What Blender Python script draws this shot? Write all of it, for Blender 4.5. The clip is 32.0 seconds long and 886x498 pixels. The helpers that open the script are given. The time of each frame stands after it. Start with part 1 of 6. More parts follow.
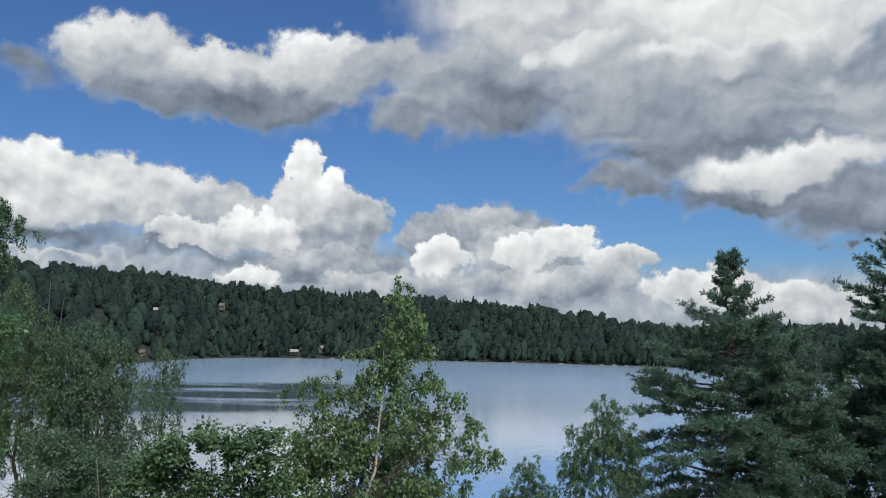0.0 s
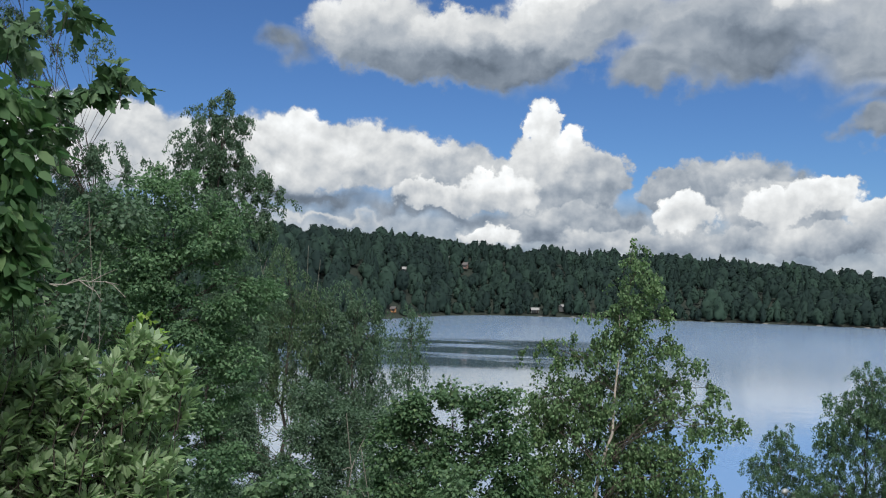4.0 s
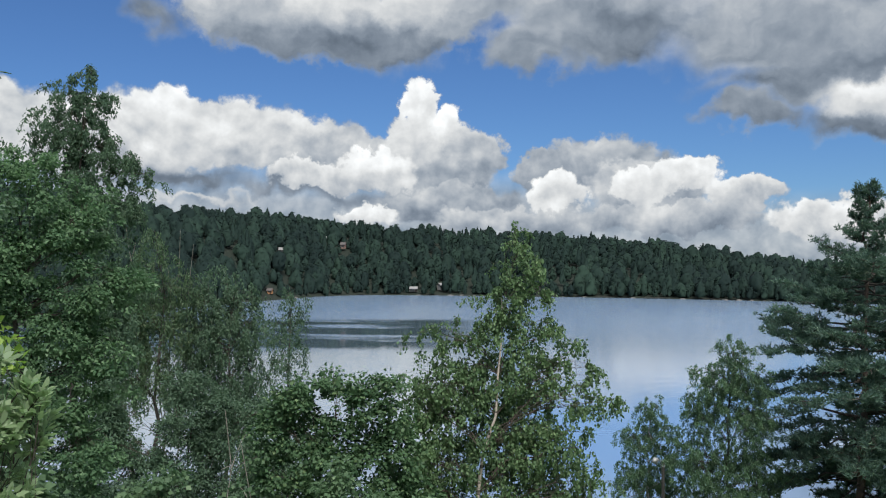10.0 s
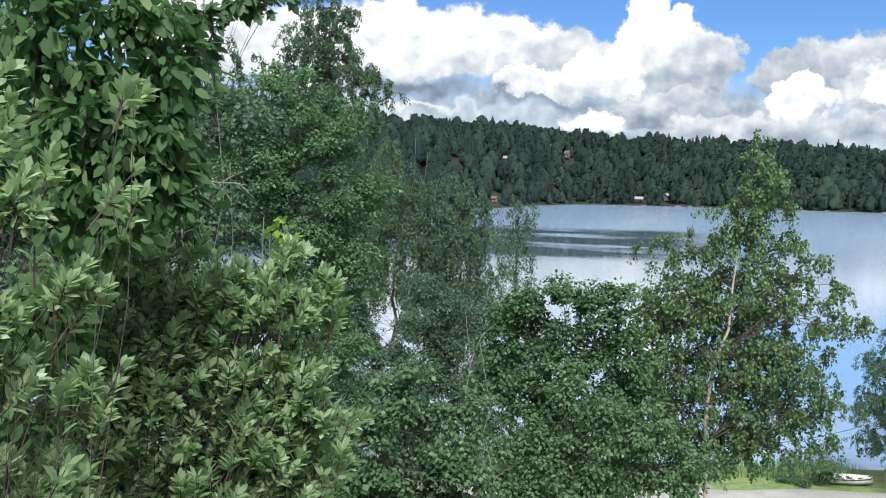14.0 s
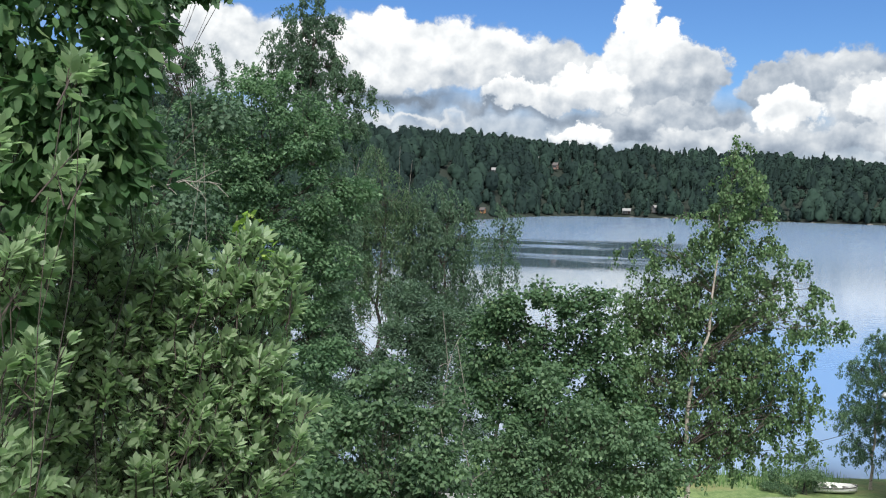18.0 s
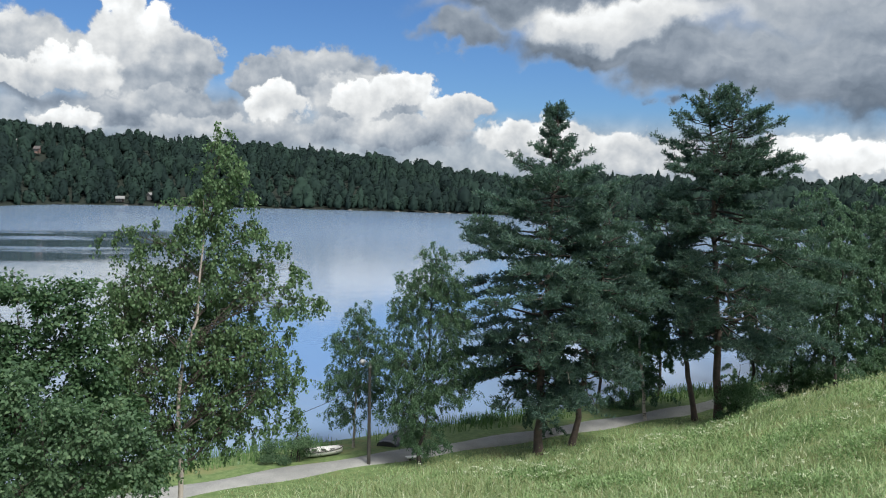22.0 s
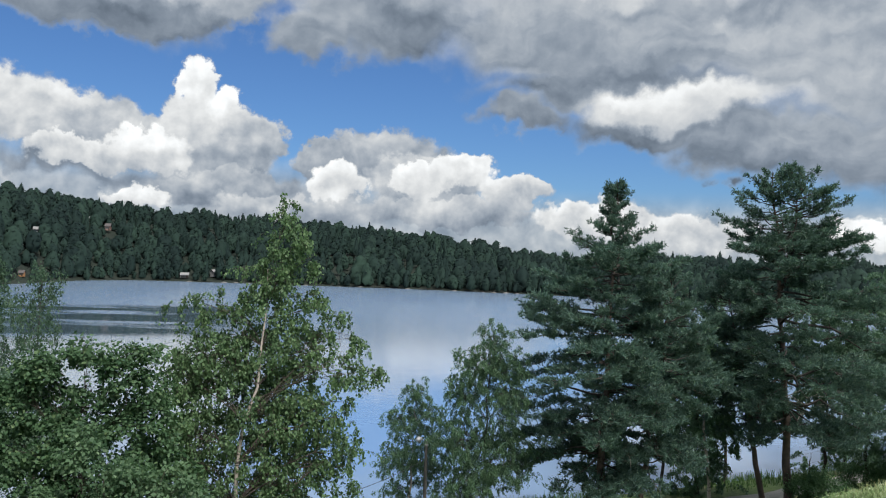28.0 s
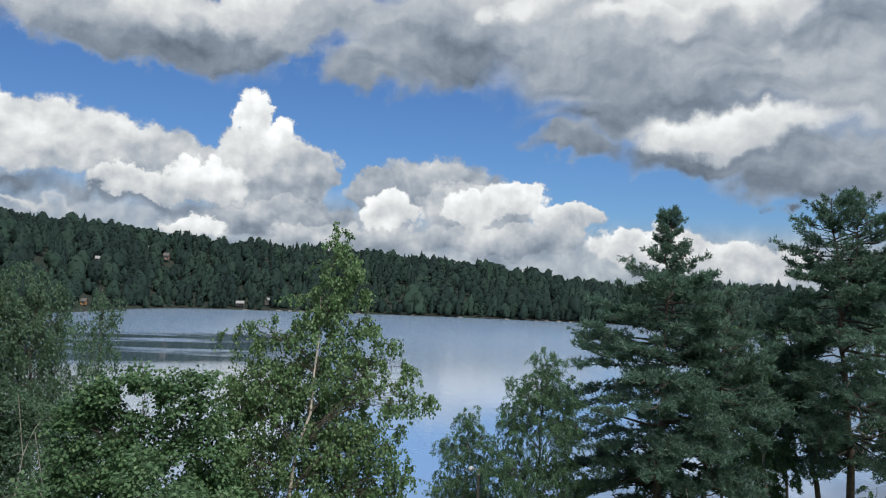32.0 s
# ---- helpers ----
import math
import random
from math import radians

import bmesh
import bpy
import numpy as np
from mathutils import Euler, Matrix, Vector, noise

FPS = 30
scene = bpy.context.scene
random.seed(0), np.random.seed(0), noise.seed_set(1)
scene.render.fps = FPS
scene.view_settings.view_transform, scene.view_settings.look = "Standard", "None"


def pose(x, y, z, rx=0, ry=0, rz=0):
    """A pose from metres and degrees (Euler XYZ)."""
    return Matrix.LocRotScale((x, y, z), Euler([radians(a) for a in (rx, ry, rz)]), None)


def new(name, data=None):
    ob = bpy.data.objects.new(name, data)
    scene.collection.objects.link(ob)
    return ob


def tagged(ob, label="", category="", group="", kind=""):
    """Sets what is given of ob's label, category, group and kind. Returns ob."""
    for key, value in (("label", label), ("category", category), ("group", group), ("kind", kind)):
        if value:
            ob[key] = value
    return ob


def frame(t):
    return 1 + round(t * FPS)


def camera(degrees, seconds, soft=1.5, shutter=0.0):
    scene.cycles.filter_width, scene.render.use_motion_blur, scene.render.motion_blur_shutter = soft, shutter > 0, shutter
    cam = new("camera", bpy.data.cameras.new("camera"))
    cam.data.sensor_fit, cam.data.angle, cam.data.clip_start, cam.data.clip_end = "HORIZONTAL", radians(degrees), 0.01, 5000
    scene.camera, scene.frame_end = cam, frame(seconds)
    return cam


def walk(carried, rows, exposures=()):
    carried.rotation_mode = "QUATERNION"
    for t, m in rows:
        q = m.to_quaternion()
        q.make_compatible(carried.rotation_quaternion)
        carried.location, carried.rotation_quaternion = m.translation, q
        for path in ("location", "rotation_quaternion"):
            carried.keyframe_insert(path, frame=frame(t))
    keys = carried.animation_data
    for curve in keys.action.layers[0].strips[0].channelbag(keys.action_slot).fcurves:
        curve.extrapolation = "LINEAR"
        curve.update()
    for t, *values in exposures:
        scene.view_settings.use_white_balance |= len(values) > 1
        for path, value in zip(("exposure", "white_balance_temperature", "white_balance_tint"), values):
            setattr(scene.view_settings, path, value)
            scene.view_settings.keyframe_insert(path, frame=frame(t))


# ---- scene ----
cam = camera(53.98, 32.0, soft=1.1)
PATH = [
    (0.0, pose(-0.064, -0.058, 15.935, 95.724, -0.644, 12.510)),
    (0.5, pose(-0.085, -0.041, 15.909, 94.111, -0.463, 14.770)),
    (1.0, pose(-0.057, -0.031, 15.946, 93.710, -0.718, 14.499)),
    (1.5, pose(-0.062, -0.005, 15.926, 94.882, -0.401, 13.156)),
    (2.0, pose(-0.044, 0.012, 15.913, 95.530, -0.283, 13.993)),
    (2.5, pose(-0.027, 0.024, 15.926, 94.428, -0.803, 17.542)),
    (3.0, pose(0.046, 0.019, 15.960, 93.401, -0.974, 23.073)),
    (3.5, pose(0.066, 0.008, 15.994, 92.834, -0.689, 28.084)),
    (5.5, pose(-0.044, -0.077, 16.142, 92.685, -1.760, 27.918)),
    (6.0, pose(-0.061, -0.030, 16.122, 94.438, -3.708, 29.141)),
    (6.5, pose(-0.088, 0.048, 16.135, 95.532, -4.191, 29.371)),
    (7.0, pose(-0.210, 0.218, 16.182, 95.379, -3.656, 30.947)),
    (7.5, pose(-0.216, 0.286, 16.149, 93.083, -2.245, 31.404)),
    (8.0, pose(-0.188, 0.272, 16.155, 91.037, -0.479, 30.140)),
    (8.5, pose(-0.109, 0.138, 16.142, 90.695, 0.366, 27.946)),
    (9.0, pose(-0.063, 0.095, 16.100, 90.826, -0.792, 25.851)),
    (9.5, pose(-0.068, 0.125, 16.113, 91.425, -0.552, 23.005)),
    (10.0, pose(-0.155, 0.230, 16.153, 91.500, -0.045, 20.211)),
    (10.5, pose(-0.125, 0.186, 16.168, 91.404, 0.727, 16.828)),
    (11.0, pose(-0.081, 0.105, 16.149, 89.957, 2.135, 14.208)),
    (11.5, pose(-0.065, 0.017, 16.160, 89.322, 2.539, 13.562)),
    (12.0, pose(-0.081, 0.094, 16.136, 88.746, 2.477, 14.837)),
    (12.5, pose(-0.086, 0.082, 16.121, 87.712, 2.154, 19.567)),
    (13.0, pose(-0.127, -0.039, 16.133, 87.557, 0.795, 31.359)),
    (13.5, pose(-0.245, -0.070, 16.144, 86.824, -0.487, 37.934)),
    (14.0, pose(-0.200, -0.063, 16.149, 85.407, -0.676, 34.818)),
    (14.5, pose(-0.159, -0.057, 16.120, 85.003, -0.623, 31.039)),
    (15.0, pose(-0.128, -0.055, 16.099, 85.528, 0.115, 31.238)),
    (15.5, pose(-0.100, -0.056, 16.081, 86.110, 0.323, 33.289)),
    (17.5, pose(0.002, -0.073, 16.022, 87.732, -0.200, 32.816)),
    (18.0, pose(-0.057, 0.004, 16.014, 86.186, -0.748, 34.079)),
    (18.5, pose(-0.072, 0.033, 16.006, 85.697, -1.814, 35.562)),
    (19.0, pose(-0.056, 0.024, 16.010, 86.785, -3.216, 33.717)),
    (19.5, pose(0.035, -0.026, 16.014, 86.967, -2.660, 25.520)),
    (20.0, pose(0.102, -0.076, 16.017, 87.387, -2.857, 15.480)),
    (20.5, pose(0.136, -0.003, 16.009, 87.573, -1.797, 9.071)),
    (21.0, pose(0.182, 0.054, 16.005, 87.330, -1.060, 2.885)),
    (21.5, pose(0.194, 0.071, 15.986, 86.193, -0.915, 1.973)),
    (22.0, pose(0.190, 0.051, 15.972, 85.898, -1.095, 1.859)),
    (22.5, pose(0.154, -0.038, 15.977, 86.822, -1.103, 0.376)),
    (23.0, pose(0.147, -0.027, 15.961, 87.500, -0.899, 0.039)),
    (23.5, pose(0.141, -0.036, 15.960, 87.566, -1.191, 0.686)),
    (24.0, pose(0.128, -0.094, 15.955, 88.168, -1.634, 1.523)),
    (24.5, pose(0.114, -0.112, 15.974, 89.084, -1.983, 1.810)),
    (25.0, pose(0.162, -0.079, 15.960, 89.721, -1.772, 0.529)),
    (25.5, pose(0.132, -0.044, 15.983, 90.310, -1.841, -0.365)),
    (27.5, pose(0.120, 0.075, 15.782, 90.400, -1.153, 2.999)),
    (28.0, pose(0.124, 0.055, 15.788, 91.058, -1.652, 5.649)),
    (28.5, pose(0.026, -0.048, 15.789, 93.183, -2.051, 7.350)),
    (29.0, pose(0.035, -0.022, 15.781, 95.762, -2.639, 7.984)),
    (29.5, pose(0.038, -0.046, 15.784, 95.787, -2.709, 7.728)),
    (30.0, pose(0.063, -0.063, 15.780, 95.221, -2.427, 6.368)),
    (30.5, pose(0.080, -0.054, 15.780, 94.537, -2.434, 3.948)),
    (31.0, pose(0.093, -0.057, 15.778, 93.481, -2.329, 4.003)),
    (31.5, pose(0.119, -0.018, 15.758, 92.935, -2.219, 6.634)),
    (32.0, pose(0.158, -0.012, 15.777, 92.824, -1.626, 9.079)),
]
walk(cam, PATH, [(0.0, 0.38, 6250, 10), (1.0, 0.47, 6250, 10), (2.0, 0.37, 6250, 10), (3.0, 0.38, 6250, 10), (5.0, 0.48, 6250, 10), (9.0, 0.45, 6250, 10), (11.0, 0.42, 6250, 10), (12.5, 0.48, 6250, 10), (13.4, 0.70, 6250, 10), (14.1, 1.02, 6250, 10), (15.5, 1.04, 6250, 10), (17.5, 0.82, 6250, 10), (18.2, 0.86, 6250, 10), (19.1, 1.06, 6250, 10), (20.1, 0.66, 6250, 10), (21.5, 0.52, 6250, 10), (25.0, 0.46, 6250, 10), (28.0, 0.47, 6250, 10), (29.0, 0.34, 6250, 10), (30.0, 0.41, 6250, 10), (31.0, 0.44, 6250, 10), (32.0, 0.44, 6250, 10)])

EYE = Vector((0.0, 0.0, 16.0))

# ---- light ----
SUN_AZ, SUN_EL = 142.0, 54.0
sun_data = bpy.data.lights.new("sun", "SUN")
sun_data.energy, sun_data.angle, sun_data.color = 4.3, radians(20), (1.0, 0.95, 0.86)
sun = new("sun", sun_data)
to_sun = Vector((math.sin(radians(SUN_AZ)) * math.cos(radians(SUN_EL)), math.cos(radians(SUN_AZ)) * math.cos(radians(SUN_EL)), math.sin(radians(SUN_EL))))
sun.rotation_euler = to_sun.to_track_quat("Z", "Y").to_euler()


class Nodes:
    """Short hand for building a node tree."""

    def __init__(self, tree):
        self.tree = tree
        tree.nodes.clear()

    def link(self, a, b):
        self.tree.links.new(a, b)

    def put(self, socket, value):
        if isinstance(value, bpy.types.NodeSocket):
            self.tree.links.new(value, socket)
        else:
            socket.default_value = value

    def math(self, op, a, b=0.0, c=0.0, clamp=False):
        n = self.tree.nodes.new("ShaderNodeMath")
        n.operation, n.use_clamp = op, clamp
        for s, v in zip(n.inputs, (a, b, c)):
            self.put(s, v)
        return n.outputs[0]

    def vec(self, op, a, b=(0, 0, 0), c=(0, 0, 0)):
        n = self.tree.nodes.new("ShaderNodeVectorMath")
        n.operation = op
        for s, v in zip(n.inputs, (a, b, c)):
            self.put(s, v)
        return n.outputs["Value"] if op in ("LENGTH", "DOT_PRODUCT") else n.outputs[0]

    def range(self, v, a, b, lo=0.0, hi=1.0, smooth=True):
        n = self.tree.nodes.new("ShaderNodeMapRange")
        n.interpolation_type = "SMOOTHSTEP" if smooth else "LINEAR"
        for s, x in zip(n.inputs, (v, a, b, lo, hi)):
            self.put(s, x)
        return n.outputs[0]

    def noise(self, vector, scale, detail=4.0, rough=0.55, colour=False, distortion=0.0):
        n = self.tree.nodes.new("ShaderNodeTexNoise")
        if vector is not None:
            self.put(n.inputs["Vector"], vector)
        n.inputs["Scale"].default_value, n.inputs["Detail"].default_value = scale, detail
        n.inputs["Roughness"].default_value, n.inputs["Distortion"].default_value = rough, distortion
        return n.outputs["Color"] if colour else n.outputs[0]

    def mix(self, fac, a, b):
        n = self.tree.nodes.new("ShaderNodeMix")
        n.data_type = "FLOAT"
        self.put(n.inputs[0], fac), self.put(n.inputs[2], a), self.put(n.inputs[3], b)
        return n.outputs[0]

    def mixc(self, fac, a, b, blend="MIX"):
        n = self.tree.nodes.new("ShaderNodeMix")
        n.data_type, n.blend_type = "RGBA", blend
        self.put(n.inputs[0], fac)
        for s, v in ((n.inputs[6], a), (n.inputs[7], b)):
            self.put(s, (*v, 1.0) if isinstance(v, tuple) and len(v) == 3 else v)
        return n.outputs[2]


# ---- sky: blue with banks of cumulus, by bearing and elevation in degrees ----
world = bpy.data.worlds.new("sky")
scene.world = world
world.use_nodes = True
N = Nodes(world.node_tree)
coord = N.tree.nodes.new("ShaderNodeTexCoord").outputs["Generated"]
sep = N.tree.nodes.new("ShaderNodeSeparateXYZ")
N.link(coord, sep.inputs[0])
bearing = N.math("MULTIPLY", N.math("ARCTAN2", sep.outputs[0], sep.outputs[1]), 57.2958)
height = N.math("MULTIPLY", N.math("ARCSINE", sep.outputs[2]), 57.2958)
comb = N.tree.nodes.new("ShaderNodeCombineXYZ")
N.link(bearing, comb.inputs[0]), N.link(height, comb.inputs[1])
flat = comb.outputs[0]
HALF = (0.5, 0.5, 0.5)
w1 = N.vec("SUBTRACT", N.noise(flat, 0.22, 2, 0.5, True), HALF)
w2 = N.vec("SUBTRACT", N.noise(flat, 0.75, 5, 0.55, True), HALF)
bent = N.vec("MULTIPLY_ADD", w1, (3.0, 2.4, 0), flat)
bent = N.vec("MULTIPLY_ADD", w2, (2.6, 2.3, 0), bent)
w3 = N.vec("SUBTRACT", N.noise(flat, 2.4, 4, 0.6, True), HALF)
bent = N.vec("MULTIPLY_ADD", w3, (0.55, 0.55, 0), bent)
soft = N.vec("MULTIPLY_ADD", w1, (7.0, 4.5, 0), flat)
soft = N.vec("MULTIPLY_ADD", w2, (2.4, 1.8, 0), soft)
soft = N.vec("MULTIPLY_ADD", w3, (0.28, 0.25, 0), soft)
grain = N.noise(flat, 0.4, 4, 0.5)
lit = N.math("SUBTRACT", N.noise(flat, 0.42, 4, 0.48), N.noise(N.vec("ADD", flat, (0.5, -0.9, 0)), 0.42, 4, 0.48))
stretched = N.vec("MULTIPLY", soft, (0.45, 1.2, 0))
streaks = N.math("MULTIPLY", N.math("SUBTRACT", N.noise(stretched, 0.30, 4, 0.5), N.noise(N.vec("ADD", stretched, (0.2, -0.9, 0)), 0.30, 4, 0.5)), 0.44)
eddy = N.vec("MULTIPLY_ADD", w1, (2.0, 1.6, 0), flat)
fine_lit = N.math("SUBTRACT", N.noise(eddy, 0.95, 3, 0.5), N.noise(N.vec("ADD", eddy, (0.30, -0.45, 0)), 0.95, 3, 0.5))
streaks = N.math("ADD", streaks, N.math("MULTIPLY_ADD", fine_lit, 0.11, N.math("MULTIPLY", lit, 0.16)))
puffs = N.math("ADD", N.math("MULTIPLY_ADD", fine_lit, 0.24, N.math("MULTIPLY", lit, 0.55)), N.math("MULTIPLY", N.math("SUBTRACT", grain, 0.5), 0.22))

# far cloud cover all round, thin near the zenith
cover = N.noise(N.vec("MULTIPLY", soft, (0.6, 1.0, 0)), 0.09, 5, 0.55)
side = N.range(N.math("ABSOLUTE", N.math("ADD", bearing, 12.0)), 42.0, 60.0)
aloft = N.range(height, 22.0, 34.0)
elsewhere = N.math("MULTIPLY", N.range(cover, 0.42, 0.52), N.math("MAXIMUM", side, aloft))
alpha = N.math("MULTIPLY", elsewhere, 0.95)
value = N.math("ADD", N.mix(N.math("MAXIMUM", side, aloft), 0.55, N.range(cover, 0.44, 0.75, 1.1, 0.75)), puffs)
# low haze bank on the horizon
haze = N.range(N.math("ADD", height, N.range(bearing, -16.0, -4.0, 0.0, 1.7)), 7.0, 4.4)
value, alpha = N.mix(haze, value, N.math("ADD", 0.60, puffs)), N.math("MAXIMUM", alpha, N.math("MULTIPLY", haze, 0.92))


def puff(rows, warped, edge, relief):
    """Lay clouds over the sky: bearing, elevation, half width, half height, brightness, how much lighter the top is."""
    global value, alpha
    for a, e, ra, re, bright, top in rows:
        p = N.vec("MULTIPLY_ADD", warped, (1 / ra, 1 / re, 0), (-a / ra, -e / re, 0))
        inside = N.range(N.vec("LENGTH", p), 1.0, 1.0 - edge)
        tone = N.math("MULTIPLY_ADD", N.vec("DOT_PRODUCT", p, (-0.25, 1.0, 0)), top, N.math("ADD", relief, bright))
        value = N.mix(inside, value, tone)
        alpha = N.math("SUBTRACT", N.math("ADD", alpha, inside), N.math("MULTIPLY", alpha, inside))


puff([(-50.0, 9.0, 7.0, 3.0, 0.74, 0.12), (-41.0, 8.0, 7.0, 3.4, 0.76, 0.12), (-37.5, 9.4, 4.0, 2.2, 0.88, 0.12), (-34.4, 8.7, 5.5, 2.7, 0.82, 0.12), (-29.6, 8.0, 4.5, 2.3, 0.74, 0.16), (-26.0, 7.4, 4.0, 2.0, 0.60, 0.15),], bent, 0.25, puffs)
puff([(-37.0, 5.6, 9.0, 1.0, 0.40, 0.05), (-30.0, 4.9, 8.0, 0.8, 0.40, 0.0), (-36.0, 4.3, 6.0, 0.28, 0.72, 0.1)], soft, 0.9, streaks)
puff([(-21.0, 6.6, 4.4, 3.0, 0.62, 0.2), (-21.7, 9.0, 2.4, 2.2, 0.84, 0.12), (-21.9, 11.2, 1.5, 1.6, 0.97, 0.10), (-19.8, 9.4, 1.7, 1.7, 0.88, 0.16), (-18.2, 7.8, 2.2, 1.7, 0.66, 0.18),
      (-24.3, 6.8, 3.0, 1.5, 0.88, 0.16), (-28.2, 6.0, 3.2, 1.0, 0.80, 0.16), (-20.0, 4.6, 6.0, 1.3, 0.56, 0.15)], bent, 0.22, puffs)
puff([(-9.9, 6.8, 4.6, 2.2, 0.56, 0.14), (-13.4, 6.8, 2.4, 1.4, 0.54, 0.12), (-12.7, 5.3, 2.0, 1.5, 0.92, 0.16), (-7.0, 5.2, 4.4, 2.0, 0.62, 0.16), (-4.6, 6.2, 2.4, 1.3, 0.93, 0.18), (-7.4, 5.4, 2.0, 1.2, 0.9, 0.16),
      (-1.0, 5.0, 3.0, 1.2, 0.78, 0.18), (-25.1, 3.7, 2.4, 0.8, 0.85, 0.15), (-16.0, 3.4, 6.0, 1.1, 0.60, 0.12), (-5.9, 3.5, 7.0, 1.1, 0.62, 0.14),
      (3.8, 3.3, 4.0, 1.2, 0.82, 0.2), (9.0, 2.5, 6.0, 1.4, 0.78, 0.16), (23.0, 2.1, 6.0, 1.4, 0.95, 0.1)], bent, 0.24, puffs)
puff([(-27.0, 15.8, 9.5, 2.6, 0.50, 0.20), (-33.0, 17.0, 5.2, 2.9, 0.66, 0.36), (-27.2, 16.2, 4.8, 2.2, 0.60, 0.34), (-21.0, 17.2, 4.6, 3.0, 0.72, 0.40)], bent, 0.28, streaks)
puff([(-39.0, 15.6, 2.8, 1.3, 0.34, 0.02), (-24.2, 14.8, 6.0, 1.9, 0.40, 0.14), (-31.0, 15.4, 5.0, 1.8, 0.50, 0.12)], soft, 0.95, streaks)
puff([(0.0, 21.0, 18.0, 5.4, 0.76, 0.10), (5.5, 15.4, 15.0, 4.4, 0.55, 0.12), (-10.3, 16.6, 7.6, 3.4, 0.54, 0.14), (-14.6, 14.2, 3.6, 2.0, 0.48, 0.1), (-16.4, 18.2, 3.4, 1.7, 0.60, 0.12),
      (9.5, 20.2, 13.0, 3.0, 0.88, 0.1), (4.0, 17.6, 5.0, 1.4, 0.80, 0.16), (14.0, 15.6, 5.0, 1.2, 0.76, 0.16), (-3.5, 18.6, 4.0, 1.3, 0.80, 0.16), (20.0, 14.0, 12.0, 5.4, 0.60, 0.08)], soft, 0.40, streaks)
puff([(5.2, 11.6, 9.5, 1.7, 0.42, 0.06), (-0.9, 9.8, 3.6, 1.3, 0.42, 0.08), (8.0, 9.2, 7.5, 1.6, 0.36, 0.06), (9.2, 10.6, 8.2, 1.8, 0.84, 0.2), (14.5, 7.8, 6.5, 2.6, 0.40, 0.05),
      (21.6, 7.8, 10.0, 3.6, 0.50, 0.14), (28.5, 9.5, 9.0, 4.0, 0.50, 0.05)], soft, 0.45, streaks)
puff([(-8.4, 15.6, 5.5, 2.3, 0.36, 0.1), (25.0, 5.5, 7.5, 2.2, 0.34, 0.03), (4.0, 13.4, 6.0, 1.8, 0.44, 0.1), (16.0, 17.0, 8.0, 2.5, 0.46, 0.1), (12.2, 5.3, 1.0, 0.6, 0.3, 0.0)], soft, 0.95, streaks)

sky = N.tree.nodes.new("ShaderNodeTexSky")
sky.sky_type, sky.sun_disc = "NISHITA", False
sky.sun_elevation, sky.sun_rotation, sky.altitude, sky.dust_density, sky.ozone_density = radians(SUN_EL), radians(SUN_AZ), 150, 0.3, 2.0
blue = N.mixc(1.0, sky.outputs[0], (0.047, 0.068, 0.097), "MULTIPLY")
value = N.math("MINIMUM", N.math("MAXIMUM", value, 0.12), 1.15)
grey = N.mixc(N.range(value, 0.2, 0.9), (0.72, 0.90, 1.13), (0.985, 0.985, 0.955))
scaled = N.tree.nodes.new("ShaderNodeVectorMath")
scaled.operation = "SCALE"
N.link(grey, scaled.inputs[0])
N.link(N.math("POWER", value, 1.35), scaled.inputs[3])
final = N.mixc(alpha, blue, scaled.outputs[0])
bg = N.tree.nodes.new("ShaderNodeBackground")
N.link(final, bg.inputs[0])
bg.inputs[1].default_value = 0.7
N.link(bg.outputs[0], N.tree.nodes.new("ShaderNodeOutputWorld").inputs[0])

# ---- materials ----
def material(name, rough=0.7, metal=0.0, spec=0.4):
    """A new material with its principled shader; returns it with its nodes."""
    m = bpy.data.materials.new(name)
    m.use_nodes = True
    n = Nodes(m.node_tree)
    b = n.tree.nodes.new("ShaderNodeBsdfPrincipled")
    b.inputs["Roughness"].default_value, b.inputs["Metallic"].default_value, b.inputs["Specular IOR Level"].default_value = rough, metal, spec
    n.link(b.outputs[0], n.tree.nodes.new("ShaderNodeOutputMaterial").inputs[0])
    return m, n, b


def bumped(n, b, height, strength, distance):
    bump = n.tree.nodes.new("ShaderNodeBump")
    bump.inputs["Strength"].default_value, bump.inputs["Distance"].default_value = strength, distance
    n.put(bump.inputs["Height"], height)
    n.link(bump.outputs[0], b.inputs["Normal"])


def position(n):
    return n.tree.nodes.new("ShaderNodeNewGeometry").outputs["Position"]


def plain(name, colour, second=None, scale=3.0, rough=0.7, metal=0.0, bump=0.2, spec=0.4):
    """Two tones of one colour in a grain and in broad stains, with a fine relief."""
    m, n, b = material(name, rough, metal, spec)
    second = second or tuple(c * 0.7 for c in colour)
    p = position(n)
    fac = n.math("ADD", n.math("MULTIPLY", n.noise(p, scale, 4), 0.6), n.math("MULTIPLY", n.noise(p, scale * 9, 3), 0.4))
    n.link(n.mixc(n.range(fac, 0.35, 0.65), colour, second), b.inputs["Base Color"])
    bumped(n, b, n.noise(p, scale * 12, 3), bump, 0.01)
    return m


